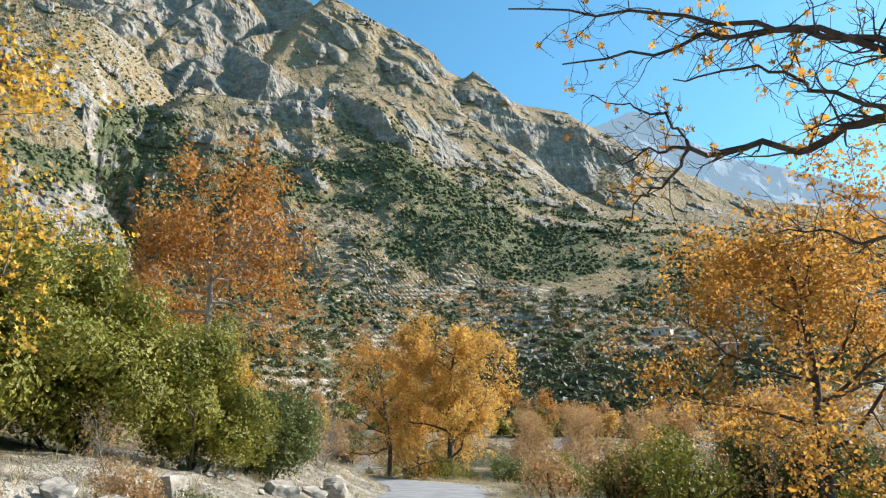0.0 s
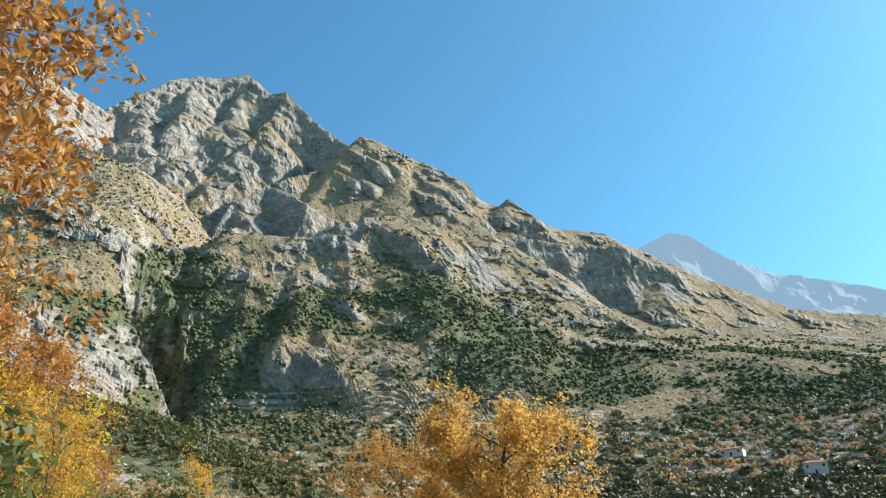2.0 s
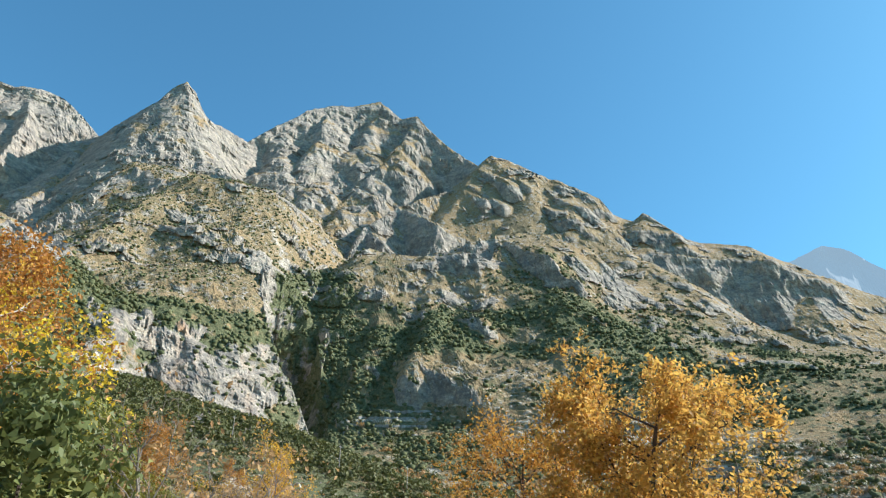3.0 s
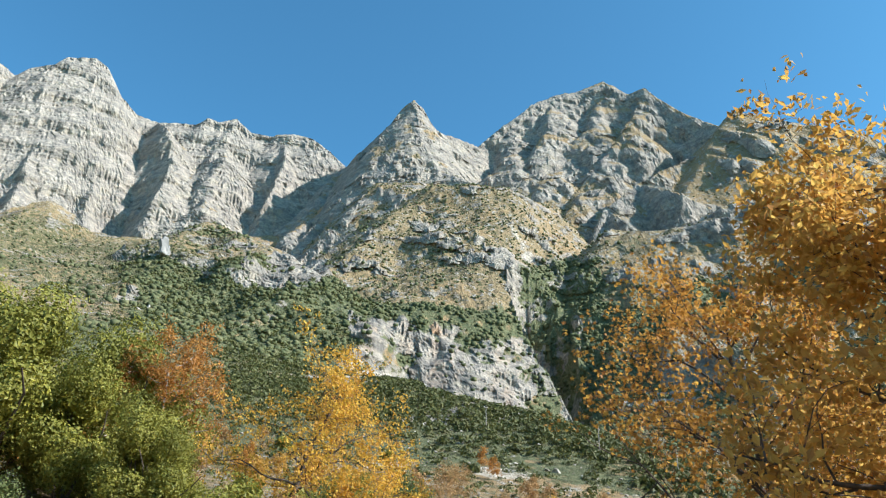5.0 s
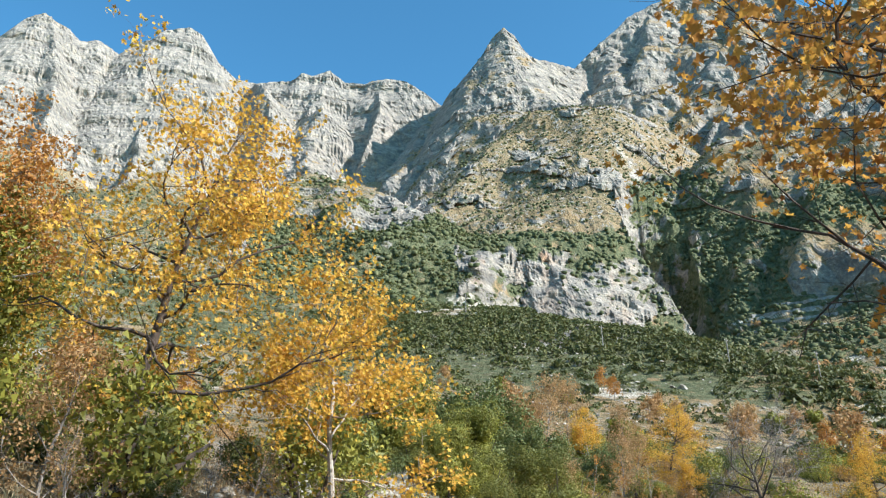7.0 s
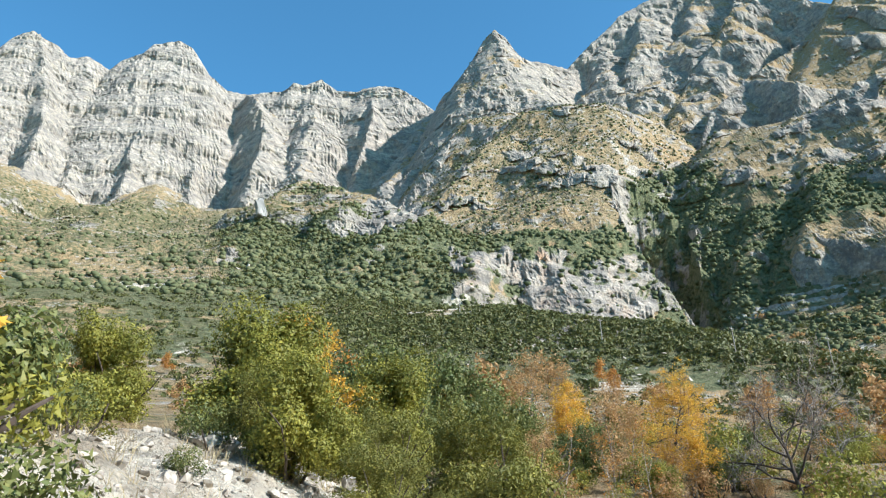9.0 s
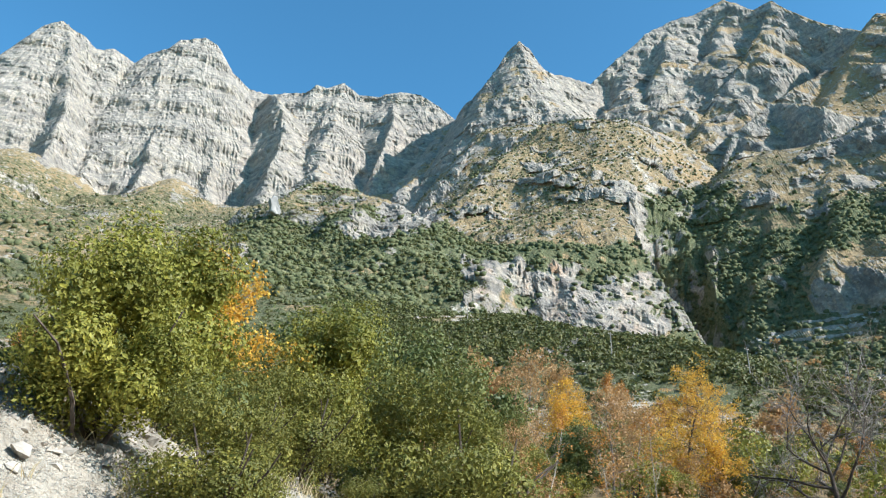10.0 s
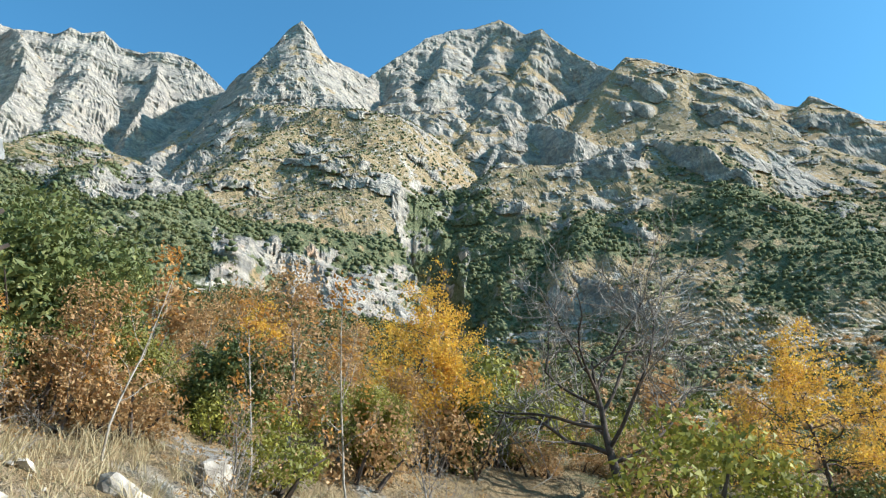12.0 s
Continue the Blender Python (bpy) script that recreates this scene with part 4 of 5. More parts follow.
def spread_out(master, places, sink=0.15):
    """The master and its copies at places: x, y, height of the top, turn, and a tilt where it leans (the height of the ground is looked up)."""
    for i, (x, y, top, turn, *tilt) in enumerate(places):
        z = ground_z(x, y) - sink
        m = pose(x, y, z, 0, sum(tilt), turn) @ Matrix.Scale(max(top - z, 1.0) / master["tall"], 4)
        if i == 0:
            master.matrix_basis = m
        else:
            copy_thing(master, pose(0, 0, 0)).matrix_basis = m


BY_ROAD = "autumn trees beside the road"
big_plane = broadleaf("plane_tree", 11, 10.5, 5.6, 0.26, 31000, 0.1, M_BARK_DARK, M_YELLOW, "plane tree with a broad crown of golden-brown autumn leaves", BY_ROAD, 0.3, 18,
                      start=0.1, limbs=22, subs=7, pitch=0.05, rise=0.05)
spread_out(big_plane, [(54.0, 55.4, 13.0, 20), (60, 67, 9, 200)])
spread_out(broadleaf("leaning_plane_tree", 12, 10.2, 4.6, 0.23, 11500, 0.095, M_BARK_PALE, M_ORANGE, "leaning plane tree with thin rust-orange leaves and a crooked trunk", BY_ROAD, 0.32, fused=True,
                     start=0.5, limbs=15, lean=0.16, pitch=0.05, rise=0.03, crook=0.28), [(16.0, 32.6, 12.8, 165), (23.4, 51.8, 12.2, 60), (32.4, 75, 10.6, 220)])
spread_out(broadleaf("orange_plane_tree", 13, 10, 5.6, 0.22, 20000, 0.09, M_BARK_DARK, M_AMBER, "plane tree with half-shed rust and orange leaves", BY_ROAD, 0.34,
                     start=0.2, limbs=17, pitch=0.1, rise=0.06), [(28, 11, 10.5, 30)])
roadside = broadleaf("roadside_plane_tree", 19, 10, 4.8, 0.2, 10500, 0.075, M_BARK_DARK, M_AMBER, "plane tree with rust and gold leaves overhanging the road", BY_ROAD, 0.28,
                     fused=True, lobed=True, start=0.26, limbs=19, pitch=0.12, rise=0.05)
spread_out(roadside, [(54.8, 65.6, 11.6, 100)])
spread_out(broadleaf("golden_plane_tree", 14, 9.5, 4.9, 0.2, 11500, 0.078, M_BARK_DARK, M_GOLD, "plane tree with bright yellow autumn leaves and a dark leaning trunk", BY_ROAD, 0.3,
                     lobed=True, start=0.3, limbs=17, lean=0.2, pitch=0.12, rise=0.04, crook=0.25), [(37.7, 73.1, 10.0, 0, 13), (63.0, 121, 11, 40), (74.5, 110.5, 7.4, 160), (22.4, 43.0, 6.2, 120), (-0.6, 18.8, 11.5, 30), (80, 113, 7, 250)])
spread_out(broadleaf("lemon_plane_tree", 20, 9.0, 4.4, 0.18, 4200, 0.11, M_BARK_DARK, M_LEMON, "plane tree with lemon-yellow leaves above grey shrubs", BY_ROAD, 0.28,
                     fused=True, lobed=True, start=0.45, limbs=12, pitch=0.1, rise=0.03, crook=0.25), [(24.9, 57.6, 11.0, 90)])
spread_out(broadleaf("pale_plane_tree", 15, 7.5, 3.4, 0.13, 7000, 0.09, M_BARK_PALE, M_GOLD, "young plane tree with a pale trunk and yellow leaves", BY_ROAD, 0.3, fused=True,
                     lobed=True, start=0.3, limbs=13, pitch=0.15), [(42, 75.3, 6.6, 0), (58.5, 129.2, 12, 60), (61.2, 111, 6.4, 100), (43.4, 99.9, 8.9, 30)])
spread_out(broadleaf("bare_tree", 16, 6.0, 7.2, 0.22, 260, 0.06, M_BARK_DARK, M_BROWN, "nearly leafless grey tree with a tangle of thin twigs", BY_ROAD, 0.2,
                     start=0.3, limbs=11, subs=13, twigs=10, lean=0.16, pitch=0.5, rise=0.03, thick=0.55, crook=0.26, stout=1.7, twig=M_TWIG), [(66.3, 110, 9.6, 0)])


def overhanging_tree(x, y, seed):
    """A plane tree at the roadside whose long dark boughs hang over the verge, nearly bare."""
    rng = np.random.default_rng(seed)
    z = ground_z(x, y)
    ob = thing("sparse_plane_tree", x, y, z, 0, "plane tree with long dark boughs and few orange leaves", "tree", BY_ROAD)
    base = np.array([x, y, z])
    trunk = np.array([(0, 0, -0.4), (-0.1, 0.1, 2.0), (-0.3, 0.3, 4.0), (-0.5, 0.6, 6.2), (-0.7, 1.0, 8.4), (-0.8, 1.3, 10.5)])
    boughs = (((9.3, 1.2, 2.9), (9.3, 2.4, 3.6), (9.7, 3.7, 3.8), (10.0, 5.2, 4.3), 0.065, 0.038),
              ((10.0, 5.2, 4.3), (10.2, 5.6, 5.0), (10.2, 6.1, 5.3), (10.1, 7.1, 5.7), 0.03, 0.008),
              ((10.0, 5.2, 4.3), (10.1, 5.9, 4.5), (10.1, 6.4, 4.5), (10.3, 7.2, 5.0), 0.026, 0.008),
              ((10.0, 5.2, 4.3), (10.4, 6.0, 4.0), (10.7, 6.6, 3.9), (11.0, 7.3, 3.4), 0.028, 0.008),
              ((9.1, 1.0, 3.7), (8.9, 3.2, 4.9), (9.0, 4.7, 5.4), (8.9, 6.6, 5.8), 0.05, 0.012),
              ((9.2, 1.1, 3.5), (8.9, 2.9, 4.8), (8.9, 4.9, 5.9), (8.6, 7.4, 7.0), 0.05, 0.012),
              ((9.2, 1.0, 3.0), (9.1, 2.8, 4.0), (9.5, 3.9, 4.9), (9.7, 5.2, 5.3), 0.036, 0.010),
              ((9.0, 1.0, 5.4), (8.8, 2.6, 6.2), (9.4, 4.0, 7.0), (9.6, 6.0, 7.6), 0.05, 0.012),
              ((9.4, 0.7, 2.2), (10.2, 2.2, 2.5), (10.7, 3.4, 2.7), (11.2, 4.6, 3.1), 0.04, 0.010))
    wood, fine, seats = [tube(trunk, [0.26, 0.21, 0.17, 0.13, 0.09, 0.04], 9)], [], []
    for *way, r0, r1 in boughs:
        line = densify(np.array(way, float), 5) - base
        line[1:-1] += rng.normal(0, 0.045, (len(line) - 2, 3))
        wood.append(tube(line, np.linspace(r0, r1, len(line)), 6))
        span = np.linalg.norm(line[-1] - line[0])
        for i in range(int(5 + 4 * span)):
            u = rng.uniform(0.15, 1.0)
            k = min(int(u * (len(line) - 1)), len(line) - 2)
            d = unit(unit(line[k + 1] - line[k]) + rng.normal(0, 0.7, 3))
            sub = shoot(rng, line[k], d, rng.uniform(0.35, 1.1), 6, 0.3, 0.05)
            rs = max(0.4 * (r0 + (r1 - r0) * u), 0.006)
            fine.append(tube(sub, np.linspace(rs, 0.004, 6), 5))
            for _ in range(4):
                j = rng.integers(1, 6)
                tw = shoot(rng, sub[j], unit(sub[j] - sub[j - 1]) + rng.normal(0, 0.8, 3), rng.uniform(0.12, 0.45), 4, 0.35, 0.04)
                fine.append(tube(tw, np.linspace(0.005, 0.0025, 4), 4))
                seats.append(tw[2:])
    mesh_object("trunk", *joined(wood), M_BARK_DARK, ob, True)
    mesh_object("bough", *joined(fine), M_BARK_DARK, ob)
    seats = np.vstack(seats)
    c = np.repeat(seats[rng.integers(0, len(seats), 190)], 2, 0) + rng.normal(0, 0.05, (380, 3))
    mesh_object("crown", *lobed_leaves(rng, c, np.array([[0.1, 0.0, 0.4]]), 0.075, 0.9), M_AMBER, ob)


overhanging_tree(9.9, 0.2, 17)
spread_out(broadleaf("sapling", 18, 5.0, 1.3, 0.03, 420, 0.06, M_BARK_PALE, M_ORANGE, "thin pale bare sapling on the dry bank", "saplings on the bank", 0.2,
                     fused=True, start=0.3, limbs=11, subs=4, twigs=3, pitch=0.5), [(53.6, 104.9, 5.4, 0), (55.9, 105.6, 5.0, 80), (51.8, 106, 4.6, 150), (58.2, 107, 5.6, 220)])
spread_out(broadleaf("grey_shrub", 33, 3.2, 1.7, 0.05, 520, 0.05, M_TWIG, M_BROWN, "half-bare grey-brown shrub with a tangle of twigs", "grey shrubs on the bank", 0.25,
                     fused=True, start=0.04, limbs=18, subs=6, twigs=4, pitch=0.7, rise=0.06, stout=1.6),
           [(29.2, 41.5, 3.2, 0), (30.6, 43.8, 3.0, 70), (27.9, 40.0, 3.4, 140), (32.0, 46.5, 2.6, 200), (29.0, 45.0, 3.6, 290), (40.3, 70.0, 1.9, 30), (41.2, 72.5, 2.0, 110), (39.2, 68.2, 1.9, 220),
            (42.0, 74.3, 1.8, 300), (40.2, 74.6, 2.6, 10), (38.4, 71.8, 2.8, 160), (36.8, 66.4, 2.2, 250), (55.4, 103.4, 2.6, 40), (52.4, 103.4, 3.0, 190), (59.4, 105.6, 2.8, 80), (7.2, 18.6, 1.2, 130)])
BUSHES = "evergreen bushes on the bank"
spread_out(bush("evergreen_bush", 21, 5.6, 6.0, 32000, 0.062, M_GREEN, "dense evergreen bush with glossy yellow-green leaves on the bank", BUSHES, 34, True),
           [(42.5, 97.3, 9.6, 0), (31.2, 76, 11.8, 70), (28, 71, 11.4, 160), (9.0, 26, 7.6, 40), (38.6, 93.0, 7.6, 210), (46.4, 101.5, 8.4, 300), (12.8, 25.5, 5.0, 100), (5.5, 23.5, 7.5, 10), (65.2, 115, 5.6, 50), (33.6, 68.5, 6.2, 200), (26.4, 52.6, 5.2, 90), (34.0, 70.8, 6.0, 20), (30.8, 70.4, 8.4, 250), (45.0, 89.2, 5.4, 130), (59.2, 109.5, 4.3, 200)])
spread_out(bush("dark_evergreen_bush", 22, 6.4, 6.0, 17000, 0.09, M_OLIVE, "wide dark olive-green evergreen bush on the slope", BUSHES, 90),
           [(45.6, 108.8, 11.2, 0), (51.2, 111, 9.0, 120), (41.5, 113.5, 11.5, 200), (48.6, 121.5, 14, 40), (68, 122, 8.0, 90), (17.5, 28.5, 3.2, 10), (57.6, 118.2, 8, 250), (56.0, 113.5, 6.6, 30), (34, 13, 1.5, 70), (41, 19, 2.2, 140), (46, 13, 2.0, 220), (34.6, 59.5, 1.9, 30), (33, 56, 2.4, 150), (70.5, 119, 5, 20), (79, 121, 5, 80), (24.8, 38.6, 3.6, 60), (39.6, 70.5, 1.5, 10), (42.2, 77, 1.6, 200), (37.8, 74.6, 3.4, 90), (39.8, 75.8, 3.1, 300), (36.4, 72.6, 3.2, 10)])
spread_out(bush("narrow_evergreen_bush", 24, 3.0, 6.0, 14000, 0.06, M_OLIVE, "narrow upright dark green evergreen on the slope", BUSHES, 60, True), [(62.4, 111.6, 5.8, 0)])
spread_out(bush("leafy_evergreen_bush", 23, 5.0, 5.6, 26000, 0.046, M_HEDGE, "thick olive-green evergreen bush above the stony bank", BUSHES, 36, True),
           [(46.6, 95.8, 5.6, 20), (43.4, 91.6, 5.6, 250), (47.0, 90.4, 2.4, 30), (48.6, 93.8, 2.2, 130), (46.0, 94.0, 4.6, 30), (50.4, 101.6, 5.8, 300), (53.0, 109.5, 7.0, 80), (46.9, 88.6, 3.2, 20), (50.2, 97.4, 6.2, 80)])
BROWN = "brown autumn shrubs in the valley"
brown_places = [(57.5, 147.5, 18.5, 0), (55.2, 139, 15, 50), (62.3, 160, 21, 120), (67.5, 150, 16, 200), (78, 67, 4, 10), (86, 73, 5, 70), (95, 80, 6, 200), (52.6, 107.4, 5.2, 20), (57.6, 112.5, 7.6, 300), (70, 84, 4, 40), (63, 132, 9.5, 10), (60.0, 118, 8.2, 77), (82, 62, 4.4, 15)]
brown_places += [(88, 64, 5, 80), (74, 60, 2.6, 130), (93, 70, 6, 190), (99, 73, 6.6, 240), (84, 55, 3.4, 300), (101, 63, 5.6, 20), (49.0, 104.6, 3.6, 210), (38.2, 69, 3.4, 90), (36, 16, 2.4, 60), (40, 14, 2.6, 100), (33, 9, 1.8, 200), (44, 20, 3, 260), (38, 22, 2.2, 310)]
brown_places += [(48, 24, 3.2, 10), (42, 8, 2, 90), (60, 110, 4.6, 70), (64, 118, 5.4, 130), (72, 124, 6.5, 200), (58, 126, 7.4, 20), (66, 134, 8, 250), (76, 116, 4.5, 160), (70, 142, 9, 300), (82, 128, 6, 45), (90, 118, 5, 99)]
spread_out(broadleaf("brown_autumn_tree", 31, 6.5, 2.6, 0.10, 3000, 0.09, M_TWIG, M_BROWN, "small autumn tree with fine pale brown-orange foliage", BROWN, 0.3,
                     fused=True, start=0.08, limbs=12, subs=4, twigs=2, pitch=0.35), brown_places)

# mixed wood on the lower slopes
mid_tree = [
    bush("round_evergreen", 41, 5.0, 5.0, 1300, 0.40, M_GREEN, "round dark evergreen oak on the lower slope", "wood on the lower slopes", 12),
    broadleaf("rusty_tree", 42, 7.5, 3.0, 0.13, 1100, 0.25, M_TWIG, M_ORANGE, "rust-coloured deciduous tree on the lower slope", "wood on the lower slopes", 0.4, fused=True, limbs=8, subs=2, twigs=1, start=0.2),
    broadleaf("tan_tree", 43, 7.0, 2.8, 0.13, 1100, 0.25, M_TWIG, M_BROWN, "tan half-bare deciduous tree on the lower slope", "wood on the lower slopes", 0.4, fused=True, limbs=8, subs=2, twigs=1, start=0.2),
    broadleaf("yellow_tree", 44, 7.0, 2.8, 0.13, 1100, 0.25, M_TWIG, M_YELLOW, "yellow deciduous tree on the lower slope", "wood on the lower slopes", 0.4, fused=True, limbs=8, subs=2, twigs=1, start=0.2),
]
rng = np.random.default_rng(5)
used = [False] * 4
count = 0
while count < 210:
    b_, r_ = (rng.uniform(-22, 75), rng.uniform(70, 250)) if count < 130 else (rng.uniform(38, 76), rng.uniform(60, 200))
    x, y = CX + r_ * math.sin(math.radians(b_)), CY + r_ * math.cos(math.radians(b_))
    if abs(beside_road(np.array([x]), np.array([y]))[0]) < 16 or math.hypot(x - 54, y - 91) < 48:
        continue
    i = rng.choice(4, p=(0.4, 0.16, 0.3, 0.14) if count < 130 else (0.6, 0.1, 0.2, 0.1))
    col_i = int((b_ + 46) / DCOL)
    if r_ <= 149:
        z = ground_z(x, y)
    else:
        k_i = int(np.argmin(np.abs(R2[:, col_i] - r_)))
        z = Z2[k_i, col_i]
    m = pose(x, y, z - 0.2, 0, 0, rng.uniform(0, 360)) @ Matrix.Scale(rng.uniform(0.65, 1.15), 4)
    if used[i]:
        copy_thing(mid_tree[i], pose(0, 0, 0)).matrix_basis = m
    else:
        mid_tree[i].matrix_basis = m
        used[i] = True
    count += 1


# ---- scrub on the mountain sides ----
def low_sphere():
    bm = bmesh.new()
    bmesh.ops.create_uvsphere(bm, u_segments=5, v_segments=3, radius=1.0)
    bmesh.ops.triangulate(bm, faces=bm.faces)
    v = np.array([p.co[:] for p in bm.verts])
    f = np.array([[p.index for p in q.verts] for q in bm.faces])
    bm.free()
    return v, f


def scrub_on_slopes(name, seed, count, density, low, high, mat, label):
    rng = np.random.default_rng(seed)
    area = np.abs(np.gradient(R2, axis=0)) + np.abs(np.gradient(Z2, axis=0))
    weight = density * (1 + 0.2 * hanging) * area * R2 * np.concatenate([np.full(int(126 / DCOL), 1.0), np.zeros(nc - int(126 / DCOL))])[None, :]
    weight = weight.ravel() / weight.sum()
    pick = rng.choice(weight.size, count, p=weight)
    at = np.stack([CX + R2 * np.sin(bear), CY + R2 * np.cos(bear), Z2], -1).reshape(-1, 3)[pick]
    at = at + rng.normal(0, 0.6, at.shape) * np.array([1, 1, 0])
    bv, bf = low_sphere()
    shapes = []
    for k in range(6):
        n = vnoise(bv[:, 0] * 1.9 + 7 * k, bv[:, 1] * 1.9, bv[:, 2] * 1.9, k) * 0.35 + rng.normal(0, 0.2, len(bv))
        shapes.append(bv * (1 + n)[:, None] * np.array([1, 1, 0.8]))
    shapes = np.array(shapes)
    which, size, turn = rng.integers(0, 6, count), rng.uniform(low, high, count), rng.uniform(0, 6.28, count)
    v = shapes[which] * size[:, None, None]
    c, s = np.cos(turn)[:, None], np.sin(turn)[:, None]
    v = np.stack([v[..., 0] * c - v[..., 1] * s, v[..., 0] * s + v[..., 1] * c, v[..., 2] + 0.35 * size[:, None]], -1) + at[:, None]
    f = bf[None] + (np.arange(count) * len(bv))[:, None, None]
    ob = mesh_object(name, v.reshape(-1, 3), f.reshape(-1, 3), mat, smooth_shade=True)
    tagged(ob, label, "scrub", kind="stuff")


def leafy_scrub(name, seed, count, density, low, high, cards, mat, label):
    """Low shrubs of many small leaf sprays."""
    rng = np.random.default_rng(seed)
    weight = density * R2 * np.abs(np.gradient(R2, axis=0)) * (COL < 79)
    weight = weight.ravel() / weight.sum()
    pick = rng.choice(weight.size, count, p=weight)
    at = P2.reshape(-1, 3)[pick] + rng.normal(0, 0.6, (count, 3)) * np.array([1, 1, 0])
    size = rng.uniform(low, high, (count, 1, 1))
    out = unit(rng.normal(0, 1, (count, cards, 3)))
    out[..., 2] = np.abs(out[..., 2]) - 0.15
    lump = 1 + 0.3 * rng.normal(0, 1, (count, cards, 1))
    c = at[:, None] + out * size * lump * np.array([1, 1, 0.85])
    v, f = leaf_cards(rng, c.reshape(-1, 3), out.reshape(-1, 3), np.repeat(size[:, 0] * 0.42, cards, 0))
    tagged(mesh_object(name, v, f, mat), label, "scrub", kind="stuff")


on_spur = smooth(0.9, 1.3, K) * smooth(2.5, 2.2, K) * smooth(-9, -4, COL) * smooth(34, 26, COL)
on_spur = on_spur * (0.15 + smooth(1.15, 1.6, K) * 0.85) * smooth(-0.5, 0.1, patch + 0.25)
leafy_scrub("spur_scrub", 65, 3000, on_spur * (1 - track), 1.1, 2.4, 28, M_SCRUB, "dense dark green evergreen scrub on the crest of the spur")
leafy_scrub("slope_scrub", 66, 2900, smooth(0.1, 0.4, K) * smooth(2.4, 2.0, K) * (1 - track) * (1 - 0.9 * smooth(14, 20, COL) * (1 - clump)), 0.6, 1.9, 26, M_SCRUB, "low green scrub between rocks on the valley slope")
on_ridge = smooth(2.1, 2.4, K) * smooth(5.0, 4.4, K) * smooth(-16, -10, COL) * smooth(6.5, 3.5, COL) * smooth(-0.4, 0.15, patch + 0.2) * (1 - cliffs)
leafy_scrub("ridge_scrub", 67, 2000, on_ridge * (1 - track), 1.1, 2.5, 22, M_SCRUB, "dark green evergreen scrub between outcrops on the ridge")
within = smooth(380, 440, R2) * smooth(1000, 800, R2)
scrub_on_slopes("mountain_scrub", 61, 11000, green ** 1.3 * within * (1 - 0.9 * thin * (1 - clump)), 0.9, 2.7, M_SHRUB, "dense dark green evergreen scrub covering the mountain spurs")
scrub_on_slopes("scattered_scrub", 62, 7000, (0.03 + (0.4 + 0.9 * smooth(2, 5, COL) * smooth(24, 19, COL) * smooth(4.2, 5, K)) * grassy * (1 - green) * (1 - 0.6 * thin)) * smooth(260, 300, R2) * smooth(1100, 900, R2) * (1 - cliffs), 0.6, 1.7, M_SHRUB, "scattered low green scrub on the dry grass slopes")
leafy_scrub("autumn_wood", 63, 800, smooth(0.3, 0.8, K) * smooth(3.9, 3.2, K) * smooth(22, 32, COL) * smooth(-0.2, 0.3, patch + 0.1), 1.2, 3.0, 36, M_BROWN, "tan and yellow autumn wood on the valley terraces")
leafy_scrub("evergreen_wood", 64, 1300, smooth(0.2, 0.6, K) * smooth(3.9, 3.2, K) * smooth(22, 30, COL) * smooth(0.25, -0.25, patch - 0.1), 1.3, 3.6, 34, M_SCRUB, "dark evergreen wood on the valley terraces")
leafy_scrub("valley_wood", 68, 620, smooth(45, 50, COL) * smooth(77, 70, COL) * smooth(2.6, 3.4, EL) * smooth(7.8, 6.8, EL) * (K < 4), 2.2, 4.4, 64, M_VALLEY, "dark evergreen oak wood in the valley bottom")
leafy_scrub("bare_wood", 69, 420, smooth(42, 48, COL) * smooth(76, 70, COL) * smooth(6.6, 7.4, EL) * smooth(13.0, 11.5, EL) * (K < 5), 1.4, 3.0, 44, M_PALE, "pale half-bare deciduous wood round the terraces")


# ---- rocks, grass and low growth by the road ----
def rock_mesh(seed, rough=0.6, flat=0.75, level=3):
    bm = bmesh.new()
    bmesh.ops.create_icosphere(bm, subdivisions=level, radius=1.0)
    v = np.array([p.co[:] for p in bm.verts])
    cut = np.random.default_rng(seed)
    for _ in range(11):
        n = unit(cut.normal(0, 1, 3))
        over = v @ n - cut.uniform(0.3, 0.72)
        v = v - np.maximum(over, 0)[:, None] * n
    k = 1 + rough * 0.5 * fbm(v[:, 0] * 3.1 + seed, v[:, 1] * 2.6, v[:, 2] * 2.6, 5, seed, 0.6)
    v = v * k[:, None] * np.array([1, 0.8, flat])
    f = np.array([[p.index for p in q.verts] for q in bm.faces])
    bm.free()
    return v, f


def rocks(name, label, group, mat, places, seeds=(3, 4, 5), level=3):
    """places: x, y, z, size, turn"""
    masters = []
    for i, (x, y, z, size, turn) in enumerate(places):
        k = i % len(seeds)
        m = pose(x, y, z, 8 * math.sin(i * 2.1), 9 * math.cos(i * 1.7), turn) @ Matrix.Scale(size, 4)
        if len(masters) <= k:
            ob = mesh_object(name, *rock_mesh(seeds[k], level=level), mat)
            tagged(ob, label, "rock", group)
            masters.append(ob)
            ob.matrix_basis = m
        else:
            ob = masters[k].copy()
            scene.collection.objects.link(ob)
            ob.matrix_basis = m


def bank_spot(rng, near, far, t0=0.0, t1=1.0, side=-1):
    """A place beside the road between two distances from its middle."""
    i = int(rng.uniform(t0, t1) * (len(ROAD_LINE) - 2))
    a, b = ROAD_LINE[i], ROAD_LINE[i + 1]
    p = a + (b - a) * rng.random()
    d = (b - a) / np.linalg.norm(b - a)
    s = side * rng.uniform(near, far)
    return p[0] + d[1] * s, p[1] - d[0] * s


